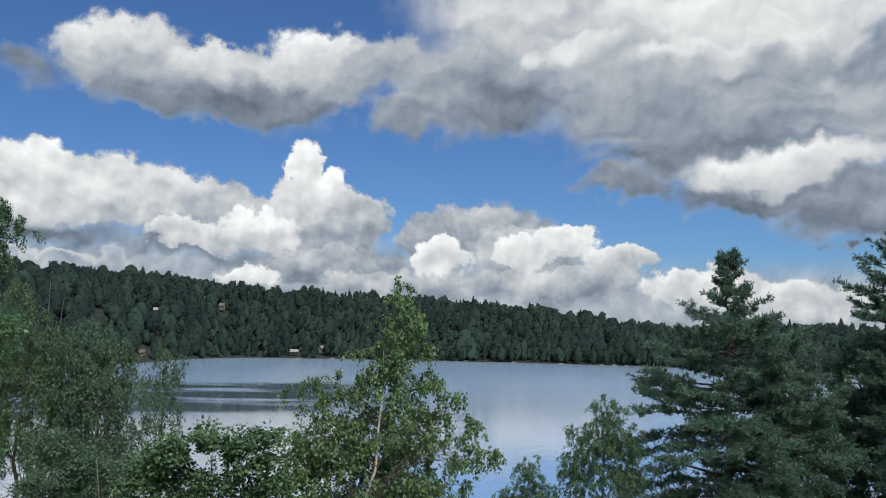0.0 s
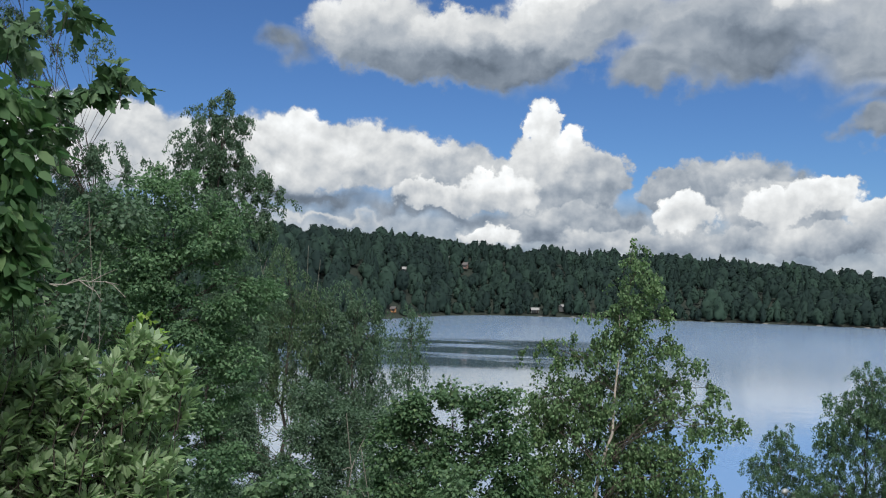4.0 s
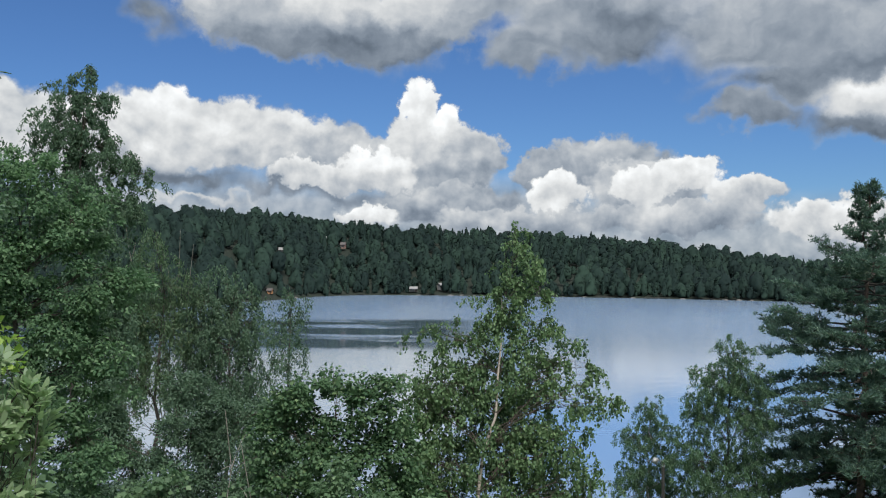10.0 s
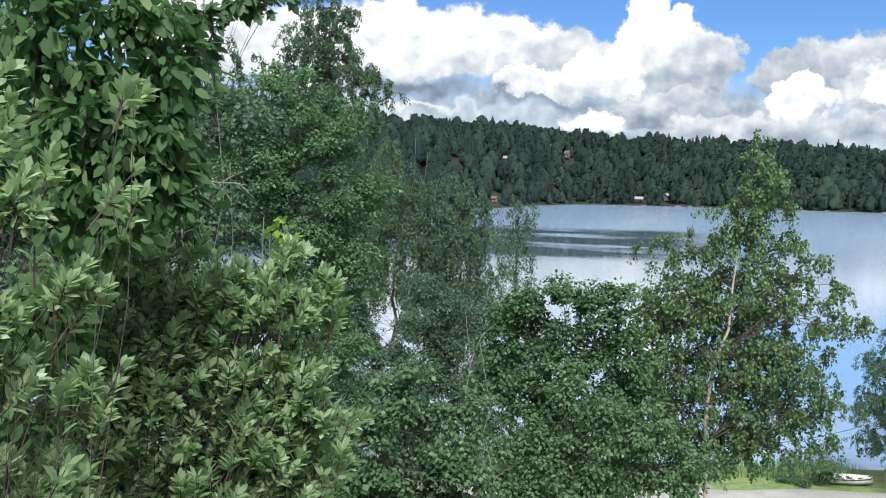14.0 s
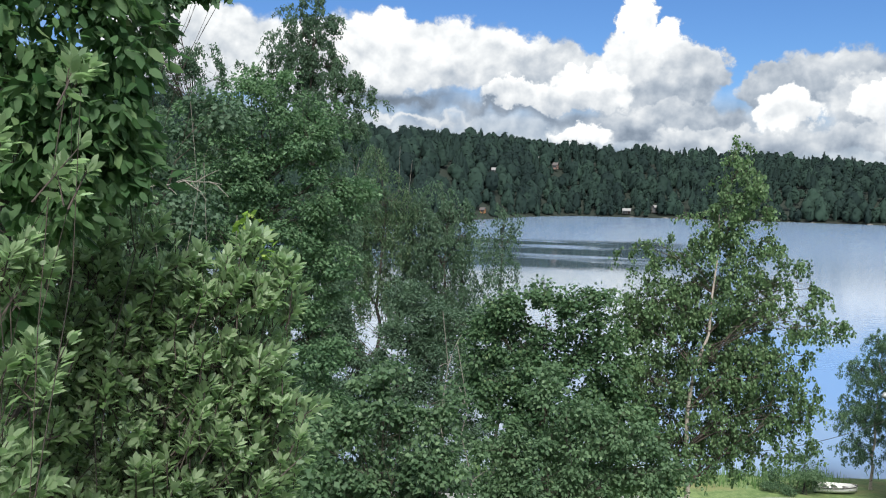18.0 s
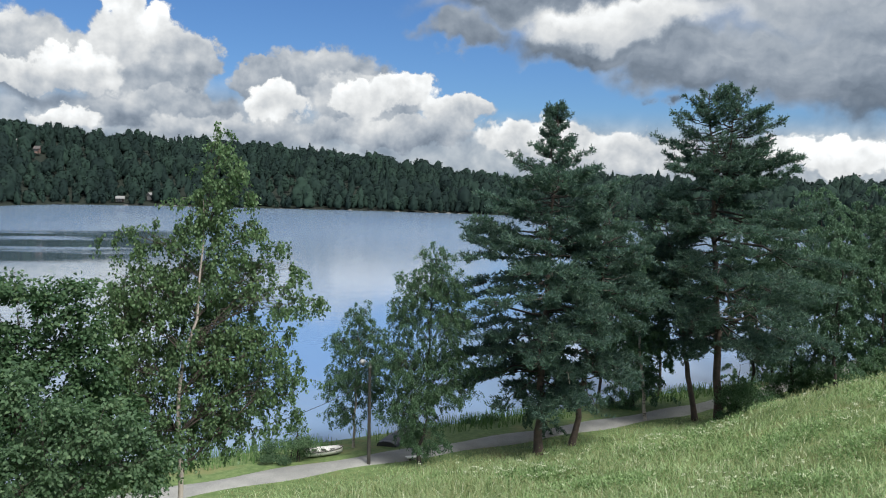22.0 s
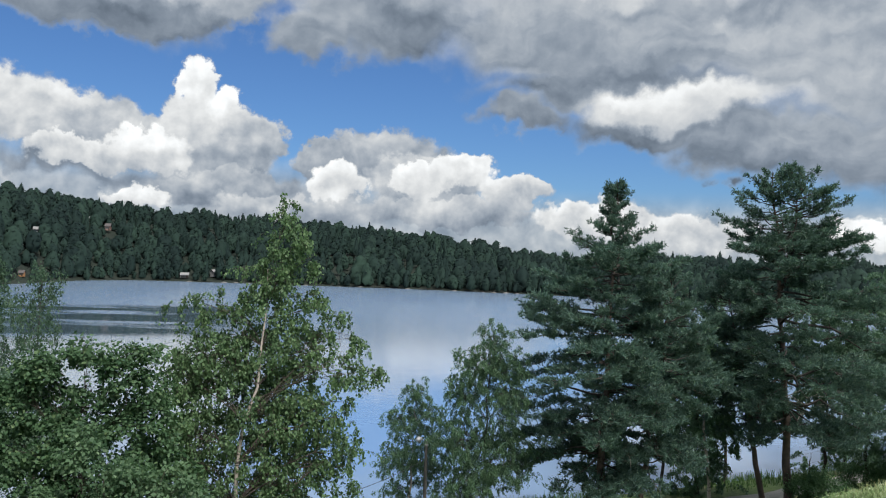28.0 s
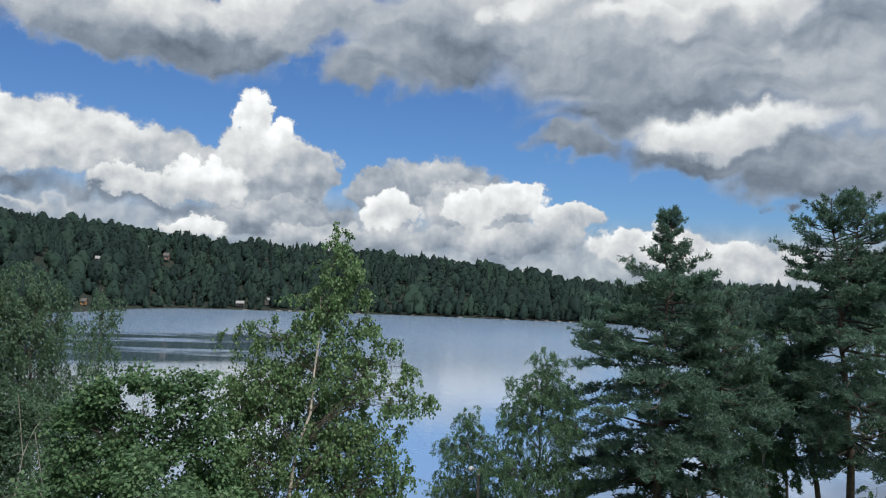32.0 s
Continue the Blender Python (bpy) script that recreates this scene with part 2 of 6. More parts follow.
def leaf(name, dark, light, pale=None, seep=0.35, rough=0.55, spec=0.2, stands=0.0):
    """Foliage: each leaf between two greens, broad clumps lighter or duller, some light coming through."""
    m, n, b = material(name, rough, 0.0, spec)
    geo = n.tree.nodes.new("ShaderNodeNewGeometry")
    one = geo.outputs["Random Per Island"]
    bunch = n.tree.nodes.new("ShaderNodeAttribute")
    bunch.attribute_name = "clump"
    clump = n.noise(geo.outputs["Position"], 0.55, 3)
    fac = n.math("ADD", n.math("MULTIPLY", one, 0.35), n.math("MULTIPLY_ADD", bunch.outputs["Fac"], 0.35, n.math("MULTIPLY", clump, 0.6)), clamp=True)
    colour = n.mixc(n.range(fac, 0.25, 0.95, smooth=False), dark, light)
    if stands:
        stand = n.noise(geo.outputs["Position"], 0.13, 4, 0.6)
        colour = n.mixc(n.math("MULTIPLY", n.range(stand, 0.45, 0.62), stands), colour, n.mixc(1.0, colour, (0.72, 0.62, 0.60), "MULTIPLY"))
        colour = n.mixc(n.math("MULTIPLY", n.range(stand, 0.46, 0.34), stands), colour, n.mixc(1.0, colour, (1.45, 1.30, 1.25), "MULTIPLY"))
    if pale:
        colour = n.mixc(n.range(one, 0.86, 1.0), colour, pale)
    n.link(colour, b.inputs["Base Color"])
    tr = n.tree.nodes.new("ShaderNodeBsdfTranslucent")
    n.link(n.mixc(1.0, colour, (1.00, 1.17, 0.92), "MULTIPLY"), tr.inputs[0])
    mix = n.tree.nodes.new("ShaderNodeMixShader")
    mix.inputs[0].default_value = seep
    out = next(o for o in n.tree.nodes if o.type == "OUTPUT_MATERIAL")
    n.link(b.outputs[0], mix.inputs[1]), n.link(tr.outputs[0], mix.inputs[2]), n.link(mix.outputs[0], out.inputs[0])
    return m


LEAF_BIRCH = leaf("birch leaf", (0.058, 0.105, 0.053), (0.120, 0.196, 0.090), (0.178, 0.255, 0.126), 0.38)
LEAF_BIRCH_FAR = leaf("silver birch leaf", (0.046, 0.094, 0.054), (0.100, 0.172, 0.094), (0.150, 0.225, 0.135), 0.40)
LEAF_WEEP = leaf("weeping birch leaf", (0.052, 0.094, 0.052), (0.100, 0.156, 0.084), (0.130, 0.175, 0.100), 0.42)
LEAF_DARK = leaf("dark birch leaf", (0.047, 0.087, 0.058), (0.097, 0.156, 0.099), None, 0.42)
LEAF_ALDER = leaf("alder leaf", (0.046, 0.100, 0.054), (0.104, 0.182, 0.090), (0.155, 0.245, 0.135), 0.42)
LEAF_ROWAN = leaf("rowan leaf", (0.036, 0.080, 0.040), (0.084, 0.148, 0.072), (0.130, 0.195, 0.092), 0.40)
LEAF_GOAT = leaf("goat willow leaf", (0.185, 0.262, 0.142), (0.310, 0.400, 0.240), (0.470, 0.560, 0.420), 0.58)
LEAF_FRESH = leaf("fresh poplar leaf", (0.16, 0.27, 0.05), (0.27, 0.38, 0.09), (0.36, 0.44, 0.14), 0.5)
LEAF_MAPLE = leaf("maple leaf", (0.040, 0.092, 0.042), (0.112, 0.196, 0.082), (0.165, 0.245, 0.115), 0.55)
LEAF_LIGHT = leaf("hazel leaf", (0.050, 0.096, 0.053), (0.107, 0.176, 0.092), (0.167, 0.245, 0.138), 0.42)
NEEDLE = leaf("pine needle", (0.054, 0.098, 0.084), (0.118, 0.190, 0.145), (0.174, 0.252, 0.176), 0.42)



def forest_leaf():
    m, n, b = material("forest leaf", 0.8, 0.0, 0.1)
    geo = n.tree.nodes.new("ShaderNodeNewGeometry")
    tint = n.tree.nodes.new("ShaderNodeAttribute")
    tint.attribute_name = "tint"
    # greens darkened for cloud shadow on the hill, blued for distance haze
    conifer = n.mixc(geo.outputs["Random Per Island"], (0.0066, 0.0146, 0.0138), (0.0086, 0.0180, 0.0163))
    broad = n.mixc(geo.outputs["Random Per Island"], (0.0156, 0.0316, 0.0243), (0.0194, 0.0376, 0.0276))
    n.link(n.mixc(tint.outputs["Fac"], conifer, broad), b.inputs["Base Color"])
    return m


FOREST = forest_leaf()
GRASS = leaf("meadow grass", (0.180, 0.272, 0.119), (0.366, 0.458, 0.239), (0.509, 0.520, 0.376), 0.32, stands=0.55)
HERB = leaf("herb leaf", (0.158, 0.250, 0.105), (0.304, 0.410, 0.193), (0.420, 0.480, 0.308), 0.38)
GRASS_DRY = leaf("seeding grass", (0.24, 0.27, 0.13), (0.38, 0.39, 0.22), None, 0.3)
LEAF_SHORE = leaf("shore tree leaf", (0.050, 0.100, 0.066), (0.112, 0.182, 0.112), None, 0.4)
FLOWER = leaf("umbel flower", (0.55, 0.58, 0.42), (0.78, 0.80, 0.66), None, 0.3)
REED = leaf("shore reed", (0.075, 0.150, 0.050), (0.165, 0.260, 0.095), None, 0.25)
BARK_PINE = plain("pine bark", (0.105, 0.075, 0.062), (0.05, 0.042, 0.038), 4.0, 0.9, bump=0.8)
BARK_DARK = plain("dark bark", (0.06, 0.052, 0.045), (0.025, 0.022, 0.02), 5.0, 0.9, bump=0.7)
TWIG = plain("twig bark", (0.055, 0.042, 0.034), (0.03, 0.025, 0.022), 6.0, 0.85)
DEADWOOD = plain("grey dead wood", (0.23, 0.215, 0.19), (0.12, 0.115, 0.10), 6.0, 0.85)


def birch_bark():
    m, n, b = material("birch bark", 0.6)
    p = position(n)
    bands = n.noise(n.vec("MULTIPLY", p, (2.0, 2.0, 9.0)), 1.3, 4, 0.6)
    n.link(n.mixc(n.range(bands, 0.56, 0.64), (0.31, 0.275, 0.24), (0.05, 0.043, 0.04)), b.inputs["Base Color"])
    bumped(n, b, bands, 0.4, 0.01)
    return m


BARK_BIRCH = birch_bark()


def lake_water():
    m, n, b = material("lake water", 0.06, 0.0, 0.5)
    # index set far above water's own, to brighten the reflections
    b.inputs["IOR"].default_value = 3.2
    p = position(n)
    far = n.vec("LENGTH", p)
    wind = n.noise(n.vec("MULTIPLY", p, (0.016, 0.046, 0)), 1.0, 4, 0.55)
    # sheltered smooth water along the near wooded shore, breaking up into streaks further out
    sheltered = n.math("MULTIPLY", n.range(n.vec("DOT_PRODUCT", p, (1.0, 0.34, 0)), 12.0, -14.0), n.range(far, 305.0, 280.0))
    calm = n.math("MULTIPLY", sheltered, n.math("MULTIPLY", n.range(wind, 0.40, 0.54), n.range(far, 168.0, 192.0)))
    # nearer zone, its base paled to stand in for reflected white cloud
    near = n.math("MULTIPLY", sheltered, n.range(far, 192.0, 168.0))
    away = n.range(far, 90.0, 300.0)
    # blues painted into the base in place of reflected sky; calm streaks kept dark
    sky_tint = n.mixc(n.range(far, 60.0, 190.0), (0.15, 0.24, 0.39), (0.12, 0.18, 0.27))
    n.link(n.mixc(near, n.mixc(calm, sky_tint, (0.05, 0.075, 0.10)), (0.24, 0.28, 0.32)), b.inputs["Base Color"])
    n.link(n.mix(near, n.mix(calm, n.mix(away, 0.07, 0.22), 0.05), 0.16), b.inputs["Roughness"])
    waves = n.math("ADD", n.noise(n.vec("MULTIPLY", p, (0.5, 1.0, 1.0)), 0.9, 3, 0.5), n.noise(p, 0.25, 2))
    bump = n.tree.nodes.new("ShaderNodeBump")
    bump.inputs["Distance"].default_value = 0.25
    n.link(n.mix(near, n.mix(calm, n.mix(away, 0.03, 0.08), 0.02), 0.16), bump.inputs["Strength"])
    n.link(waves, bump.inputs["Height"])
    n.link(bump.outputs[0], b.inputs["Normal"])
    return m


def earth():
    m, n, b = material("ground cover", 0.95)
    p = position(n)
    a, c = n.noise(p, 0.35, 4), n.noise(p, 3.0, 5, 0.65)
    green = n.mixc(n.range(c, 0.35, 0.7), (0.07, 0.115, 0.035), (0.13, 0.18, 0.065))
    meadow = n.mixc(n.range(a, 0.52, 0.68), green, (0.14, 0.15, 0.06))
    # woodland floor; shade between the trees is put into its near-black tone
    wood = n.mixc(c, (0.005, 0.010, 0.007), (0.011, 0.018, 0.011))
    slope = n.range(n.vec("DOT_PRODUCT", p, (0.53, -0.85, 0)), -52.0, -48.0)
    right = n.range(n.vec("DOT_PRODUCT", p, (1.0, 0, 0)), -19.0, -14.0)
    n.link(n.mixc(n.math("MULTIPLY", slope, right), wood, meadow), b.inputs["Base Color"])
    bumped(n, b, c, 0.8, 0.08)
    return m


def gravel():
    m, n, b = material("gravel road", 0.95)
    p = position(n)
    a, c = n.noise(p, 0.6, 4), n.noise(p, 22.0, 3, 0.7)
    n.link(n.mixc(n.range(n.math("ADD", n.math("MULTIPLY", a, 0.5), n.math("MULTIPLY", c, 0.5)), 0.35, 0.65), (0.17, 0.172, 0.165), (0.26, 0.26, 0.245)), b.inputs["Base Color"])
    bumped(n, b, c, 0.6, 0.03)
    return m


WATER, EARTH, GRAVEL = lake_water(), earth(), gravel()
PAINT_WHITE = plain("white painted boards", (0.19, 0.19, 0.19), (0.14, 0.14, 0.14), 1.5, 0.6)
PAINT_PINK = plain("pink plaster", (0.24, 0.16, 0.14), (0.20, 0.13, 0.11), 1.5, 0.8)
PAINT_GREY = plain("grey boards", (0.10, 0.10, 0.10), (0.07, 0.07, 0.07), 1.5, 0.8)
PAINT_OCHRE = plain("ochre boards", (0.36, 0.18, 0.08), (0.29, 0.14, 0.06), 1.5, 0.7)
ROOF_PALE = plain("pale sheet roof", (0.21, 0.21, 0.21), (0.16, 0.16, 0.16), 1.0, 0.5)
ROOF_DARK = plain("dark roof", (0.09, 0.08, 0.08), (0.06, 0.055, 0.055), 1.0, 0.8)
WOOD_GREY = plain("weathered wood", (0.066, 0.062, 0.057), (0.04, 0.038, 0.035), 3.0, 0.85)
WOOD_BROWN = plain("brown wood", (0.075, 0.048, 0.034), (0.045, 0.03, 0.024), 4.0, 0.85)
METAL_GREY = plain("galvanised metal", (0.30, 0.31, 0.31), (0.22, 0.23, 0.23), 3.0, 0.6, 0.6)
GLASS_LAMP = plain("lamp cover", (0.26, 0.27, 0.27), (0.2, 0.21, 0.21), 3.0, 0.25)
HULL_WHITE = plain("white boat hull", (0.55, 0.55, 0.53), (0.42, 0.42, 0.40), 2.0, 0.4)
HULL_DARK = plain("dark boat hull", (0.03, 0.032, 0.035), (0.02, 0.02, 0.022), 2.0, 0.5)
PANE = plain("window pane", (0.05, 0.06, 0.07), (0.04, 0.05, 0.06), 1.0, 0.08)
STONE = plain("shore stone", (0.13, 0.125, 0.12), (0.08, 0.078, 0.075), 2.0, 0.9, bump=0.6)
CABLE = plain("black cable", (0.02, 0.02, 0.02), None, 3.0, 0.6)

# ---- meshes from arrays ----
def mesh_of(name, verts, faces, smooth=False):
    """A mesh from arrays of places and of equal-sided faces."""
    verts, faces = np.asarray(verts, dtype=np.float32), np.asarray(faces, dtype=np.int32)
    me = bpy.data.meshes.new(name)
    count, sides = faces.shape
    me.vertices.add(len(verts))
    me.vertices.foreach_set("co", verts.ravel())
    me.loops.add(count * sides)
    me.loops.foreach_set("vertex_index", faces.ravel())
    me.polygons.add(count)
    me.polygons.foreach_set("loop_start", np.arange(0, count * sides, sides, dtype=np.int32))
    if smooth:
        me.polygons.foreach_set("use_smooth", np.ones(count, dtype=bool))
    me.update(calc_edges=True)
    return me


def part(name, data, mat, parent=None, label="", kind=""):
    """Link a mesh, or a bmesh, as one object under a thing or a part."""
    if isinstance(data, bmesh.types.BMesh):
        me = bpy.data.meshes.new(name)
        data.to_mesh(me)
        data.free()
        data = me
    if not data.materials:
        data.materials.append(mat)
    ob = new(name, data)
    ob.parent = parent
    return tagged(ob, label, kind=kind)


def thing(name, place, label, category, group="", turn=0.0, kind=""):
    """An empty at a thing's base, to hold its parts."""
    ob = new(name)
    ob.empty_display_size = 0.2
    ob.matrix_basis = pose(*place, 0, 0, turn)
    return tagged(ob, label, category, group, kind)


def box_bm(sx, sy, sz, at=(0, 0, 0), bevel=0.0):
    """A box, its base centre at a place, with bevelled edges."""
    bm = bmesh.new()
    bmesh.ops.create_cube(bm, size=1.0, matrix=Matrix.Translation((at[0], at[1], at[2] + sz / 2)) @ Matrix.Diagonal((sx, sy, sz, 1)))
    if bevel:
        bmesh.ops.bevel(bm, geom=bm.edges[:], offset=bevel, segments=2, affect="EDGES")
    return bm


def tubes(lines, radii, sides=4):
    """Tapered tubes along many lines of equal length: arrays (n, k, 3) and (n, k)."""
    lines, radii = np.asarray(lines, float), np.asarray(radii, float)
    n, k, _ = lines.shape
    along = np.gradient(lines, axis=1)
    along /= np.linalg.norm(along, axis=2, keepdims=True) + 1e-9
    ref = np.where(np.abs(along[..., 2:3]) > 0.9, np.array([1.0, 0, 0]), np.array([0, 0, 1.0]))
    u = np.cross(along, ref)
    u /= np.linalg.norm(u, axis=2, keepdims=True) + 1e-9
    v = np.cross(along, u)
    ang = np.arange(sides) * 2 * math.pi / sides
    ring = u[:, :, None] * np.cos(ang)[:, None] + v[:, :, None] * np.sin(ang)[:, None]
    verts = (lines[:, :, None] + ring * radii[:, :, None, None]).reshape(-1, 3)
    base = (np.arange(n)[:, None, None] * k + np.arange(k - 1)[None, :, None]) * sides
    i, j = np.arange(sides), (np.arange(sides) + 1) % sides
    faces = np.stack([base + i, base + j, base + sides + j, base + sides + i], -1).reshape(-1, 4)
    return verts, faces


def merged(chunks):
    """Join arrays of verts and faces."""
    vs, fs, off = [], [], 0
    for v, f in chunks:
        vs.append(v), fs.append(f + off)
        off += len(v)
    return np.concatenate(vs), np.concatenate(fs)


def merged_mesh(name, chunks):
    return mesh_of(name, *merged(chunks))


# ---- the lie of the land ----
ROAD = [(-40.0, 24.5), (-16.0, 39.5), (-6.5, 46.0), (1.5, 50.8), (8.0, 54.9), (15.7, 60.0), (22.0, 65.3), (30.0, 73.0), (48.0, 92.0), (80.0, 125.0)]


def inland(x, y):
    """Metres from the road's middle, towards the house."""
    return (x - 1.5) * 0.53 - (y - 50.8) * 0.85


FAR_AZ = [-180, -75, -60, -45, -36, -31, -28.6, -25, -15, -8, 0, 6, 15, 30, 50, 90, 180]
FAR_R = [60, 60, 150, 300, 430, 509, 573, 611, 573, 550, 515, 490, 450, 380, 250, 150, 60]
RIDGE_AZ = [-180, -70, -40, -36.8, -31, -28, -25, -21.2, -17.5, -12.8, -8.9, -5.7, -3, 0.9, 2.4, 9.4, 23, 30, 60, 180]
RIDGE_EL = [3.0, 3.7, 3.5, 3.6, 3.8, 3.8, 3.6, 3.30, 3.05, 2.8, 2.4, 2.1, 1.75, 1.08, 0.9, 1.1, 0.95, 0.7, 1.5, 3.0]


def ridge_height(az):
    return 16 + 820 * np.tan(np.radians(np.interp(az, RIDGE_AZ, RIDGE_EL))) - 17.0


def land(x, y):
    """Height of the ground."""
    x, y = np.asarray(x, float), np.asarray(y, float)
    s, r, az = inland(x, y), np.hypot(x, y), np.degrees(np.arctan2(x, y))
    near = np.interp(s, [-40, -14, -8.5, -7, -5.5, -2.2, 2.2, 4.5, 7, 11.5, 27, 42, 60, 120], [-4, -2, -0.35, 0.02, 0.45, 0.8, 0.95, 1.6, 2.6, 5.2, 7.3, 9.0, 11.0, 16.0])
    knoll = np.where(near > 0.95, 0.95 + (near - 0.95) * np.interp(x, [15, 20, 26], [0.76, 0.90, 1.0]), near)
    gentle = np.where(s > 2.2, np.interp(s, [2.2, 4.5, 7, 11.5, 27, 42, 60, 120], [0.95, 1.2, 1.65, 2.6, 5.8, 8.8, 11.0, 16.0]), near)
    w = np.clip((x - 10) / 8, 0, 1)
    near = gentle + (knoll - gentle) * w * w * (3 - 2 * w)
    bumps = 0.10 * np.sin(x * 0.9 + 1.3 * np.sin(y * 0.5)) * np.sin(y * 0.7) * np.clip((s - 3) / 4, 0, 1)
    t = np.clip((r - np.interp(az, FAR_AZ, FAR_R)) / 240.0, -0.2, 1.4)
    hill = np.where(t < 0, 20 * t, 0.6 + ridge_height(az) * np.sin(np.clip(t, 0, 1) * math.pi / 2) ** 1.2 - np.clip(t - 1, 0, 1) * 20)
    roll = 1.2 * np.sin(az * 1.7) * np.clip(t, 0, 1)
    lake = (s < -7.0) & (r > 30)
    far = np.maximum(hill + roll, -4)
    return np.where(lake, np.where(t > 0, np.maximum(far, 0.3), np.maximum(near, np.minimum(far, -0.5))), near + bumps)


def ground_sheet():
    az = np.concatenate([np.arange(-180, -66, 4.0), np.arange(-66, 34, 0.8), np.arange(34, 180, 4.0)])
    r = np.concatenate([np.linspace(0.02, 30, 20), np.arange(31, 110, 1.0), np.geomspace(112, 420, 24), np.arange(430, 900, 10.0), np.geomspace(910, 4200, 16)])
    a, d = np.meshgrid(np.radians(az), r, indexing="ij")
    x, y = d * np.sin(a), d * np.cos(a)
    verts = np.stack([x, y, land(x, y)], -1).reshape(-1, 3)
    n, k = len(az), len(r)
    i, j = np.meshgrid(np.arange(n), np.arange(k - 1), indexing="ij")
    i2 = (i + 1) % n
    faces = np.stack([i * k + j, i * k + j + 1, i2 * k + j + 1, i2 * k + j], -1).reshape(-1, 4)
    return mesh_of("ground", verts, faces[:, ::-1], True)


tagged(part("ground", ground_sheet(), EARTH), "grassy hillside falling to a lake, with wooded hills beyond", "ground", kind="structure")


def lake_sheet():
    a = np.radians(np.arange(0, 360, 3.0))
    rings = np.array([20.0, 60.0, 150.0, 400.0, 760.0])
    verts = np.stack([np.outer(np.sin(a), rings), np.outer(np.cos(a), rings), np.zeros((len(a), len(rings)))], -1).reshape(-1, 3)
    n, k = len(a), len(rings)
    i, j = np.meshgrid(np.arange(n), np.arange(k - 1), indexing="ij")
    i2 = (i + 1) % n
    return mesh_of("water", verts, np.stack([i * k + j, i2 * k + j, i2 * k + j + 1, i * k + j + 1], -1).reshape(-1, 4))


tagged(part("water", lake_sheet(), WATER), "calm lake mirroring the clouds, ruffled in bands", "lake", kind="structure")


def along(points, step):
    """Places along a bent line, evenly spaced."""
    p = np.array(points, float)
    d = np.concatenate([[0], np.cumsum(np.hypot(*np.diff(p, axis=0).T))])
    s = np.arange(0, d[-1], step)
    q = np.stack([np.interp(s, d, p[:, 0]), np.interp(s, d, p[:, 1])], -1)
    for _ in range(6):
        q[1:-1] = (q[:-2] + 2 * q[1:-1] + q[2:]) / 4
    return q


def road_strip():
    q = along(ROAD, 1.0)
    t = np.gradient(q, axis=0)
    t /= np.linalg.norm(t, axis=1, keepdims=True)
    nrm = np.stack([-t[:, 1], t[:, 0]], -1)
    verts = []
    for w, lift in ((-1.05, -0.05), (-0.9, 0.04), (-0.45, 0.08), (0, 0.11), (0.45, 0.08), (0.9, 0.04), (1.05, -0.05)):
        ww = w + (0.18 * np.sin(np.arange(len(q)) * 0.9) if abs(w) > 0.8 else 0) * np.sign(w)
        e = q + nrm * np.reshape(ww, (-1, 1))
        verts.append(np.column_stack([e, np.maximum(land(e[:, 0], e[:, 1]), 0.8) + lift]))
    verts = np.stack(verts, 1)
    n, k, _ = verts.shape
    i, j = np.meshgrid(np.arange(n - 1), np.arange(k - 1), indexing="ij")
    return mesh_of("road", verts.reshape(-1, 3), np.stack([i * k + j, i * k + j + 1, (i + 1) * k + j + 1, (i + 1) * k + j], -1).reshape(-1, 4)[:, ::-1], True)


tagged(part("road", road_strip(), GRAVEL), "narrow grey gravel road along the lake shore", "road", kind="structure")

# ---- trees ----
def on_bearing(az, dist):
    return dist * math.sin(radians(az)), dist * math.cos(radians(az))


def seen_at(az, el, dist):
    """The place at a bearing and elevation from the balcony, at a level distance."""
    x, y = on_bearing(az, dist)
    return np.array([x, y, EYE.z + dist * math.tan(radians(el))])


def unit(v):
    return v / (np.linalg.norm(v, axis=-1, keepdims=True) + 1e-9)


KITE = ((0, 0), (0.45, 1), (1, 0), (0.45, -1))
SLIM = ((0, 0.5), (0.35, -1), (1, 0.3))
OVAL = ((0, 0), (0.28, 0.85), (0.68, 0.85), (1, 0), (0.68, -0.85), (0.28, -0.85))
LOBED = ((0, 0), (0.05, 0.55), (0.20, 0.50), (0.52, 1.0), (0.52, 0.45), (0.74, 0.45), (1, 0), (0.74, -0.45), (0.52, -0.45), (0.52, -1.0), (0.20, -0.50), (0.05, -0.55))


def leaf_frames(rng, count, way, length, spread, level=0.0):
    """Random axes along a way: forward, sideways, normal, and a size, for each leaf."""
    a = unit(way + rng.normal(0, spread, (count, 3)))
    b = unit(np.cross(a, rng.normal(0, 1, (count, 3)) + np.array([0, 0, level])))
    return a, b, np.cross(a, b), (length * rng.uniform(0.65, 1.2, count))[:, None]


def leaf_cards(rng, places, way, length, width, fold=0.25, spread=0.7, outline=KITE, level=0.0):
    """Folded leaves of an outline, growing along their way."""
    n = len(places)
    a, b, c, size = leaf_frames(rng, n, way, length, spread, level)
    half = size * width / 2
    verts = np.stack([places + a * size * u + b * half * v + c * half * abs(v) * fold - c * size * 0.10 * u * u for u, v in outline], 1)
    return verts.reshape(-1, 3), np.arange(len(outline) * n).reshape(-1, len(outline))


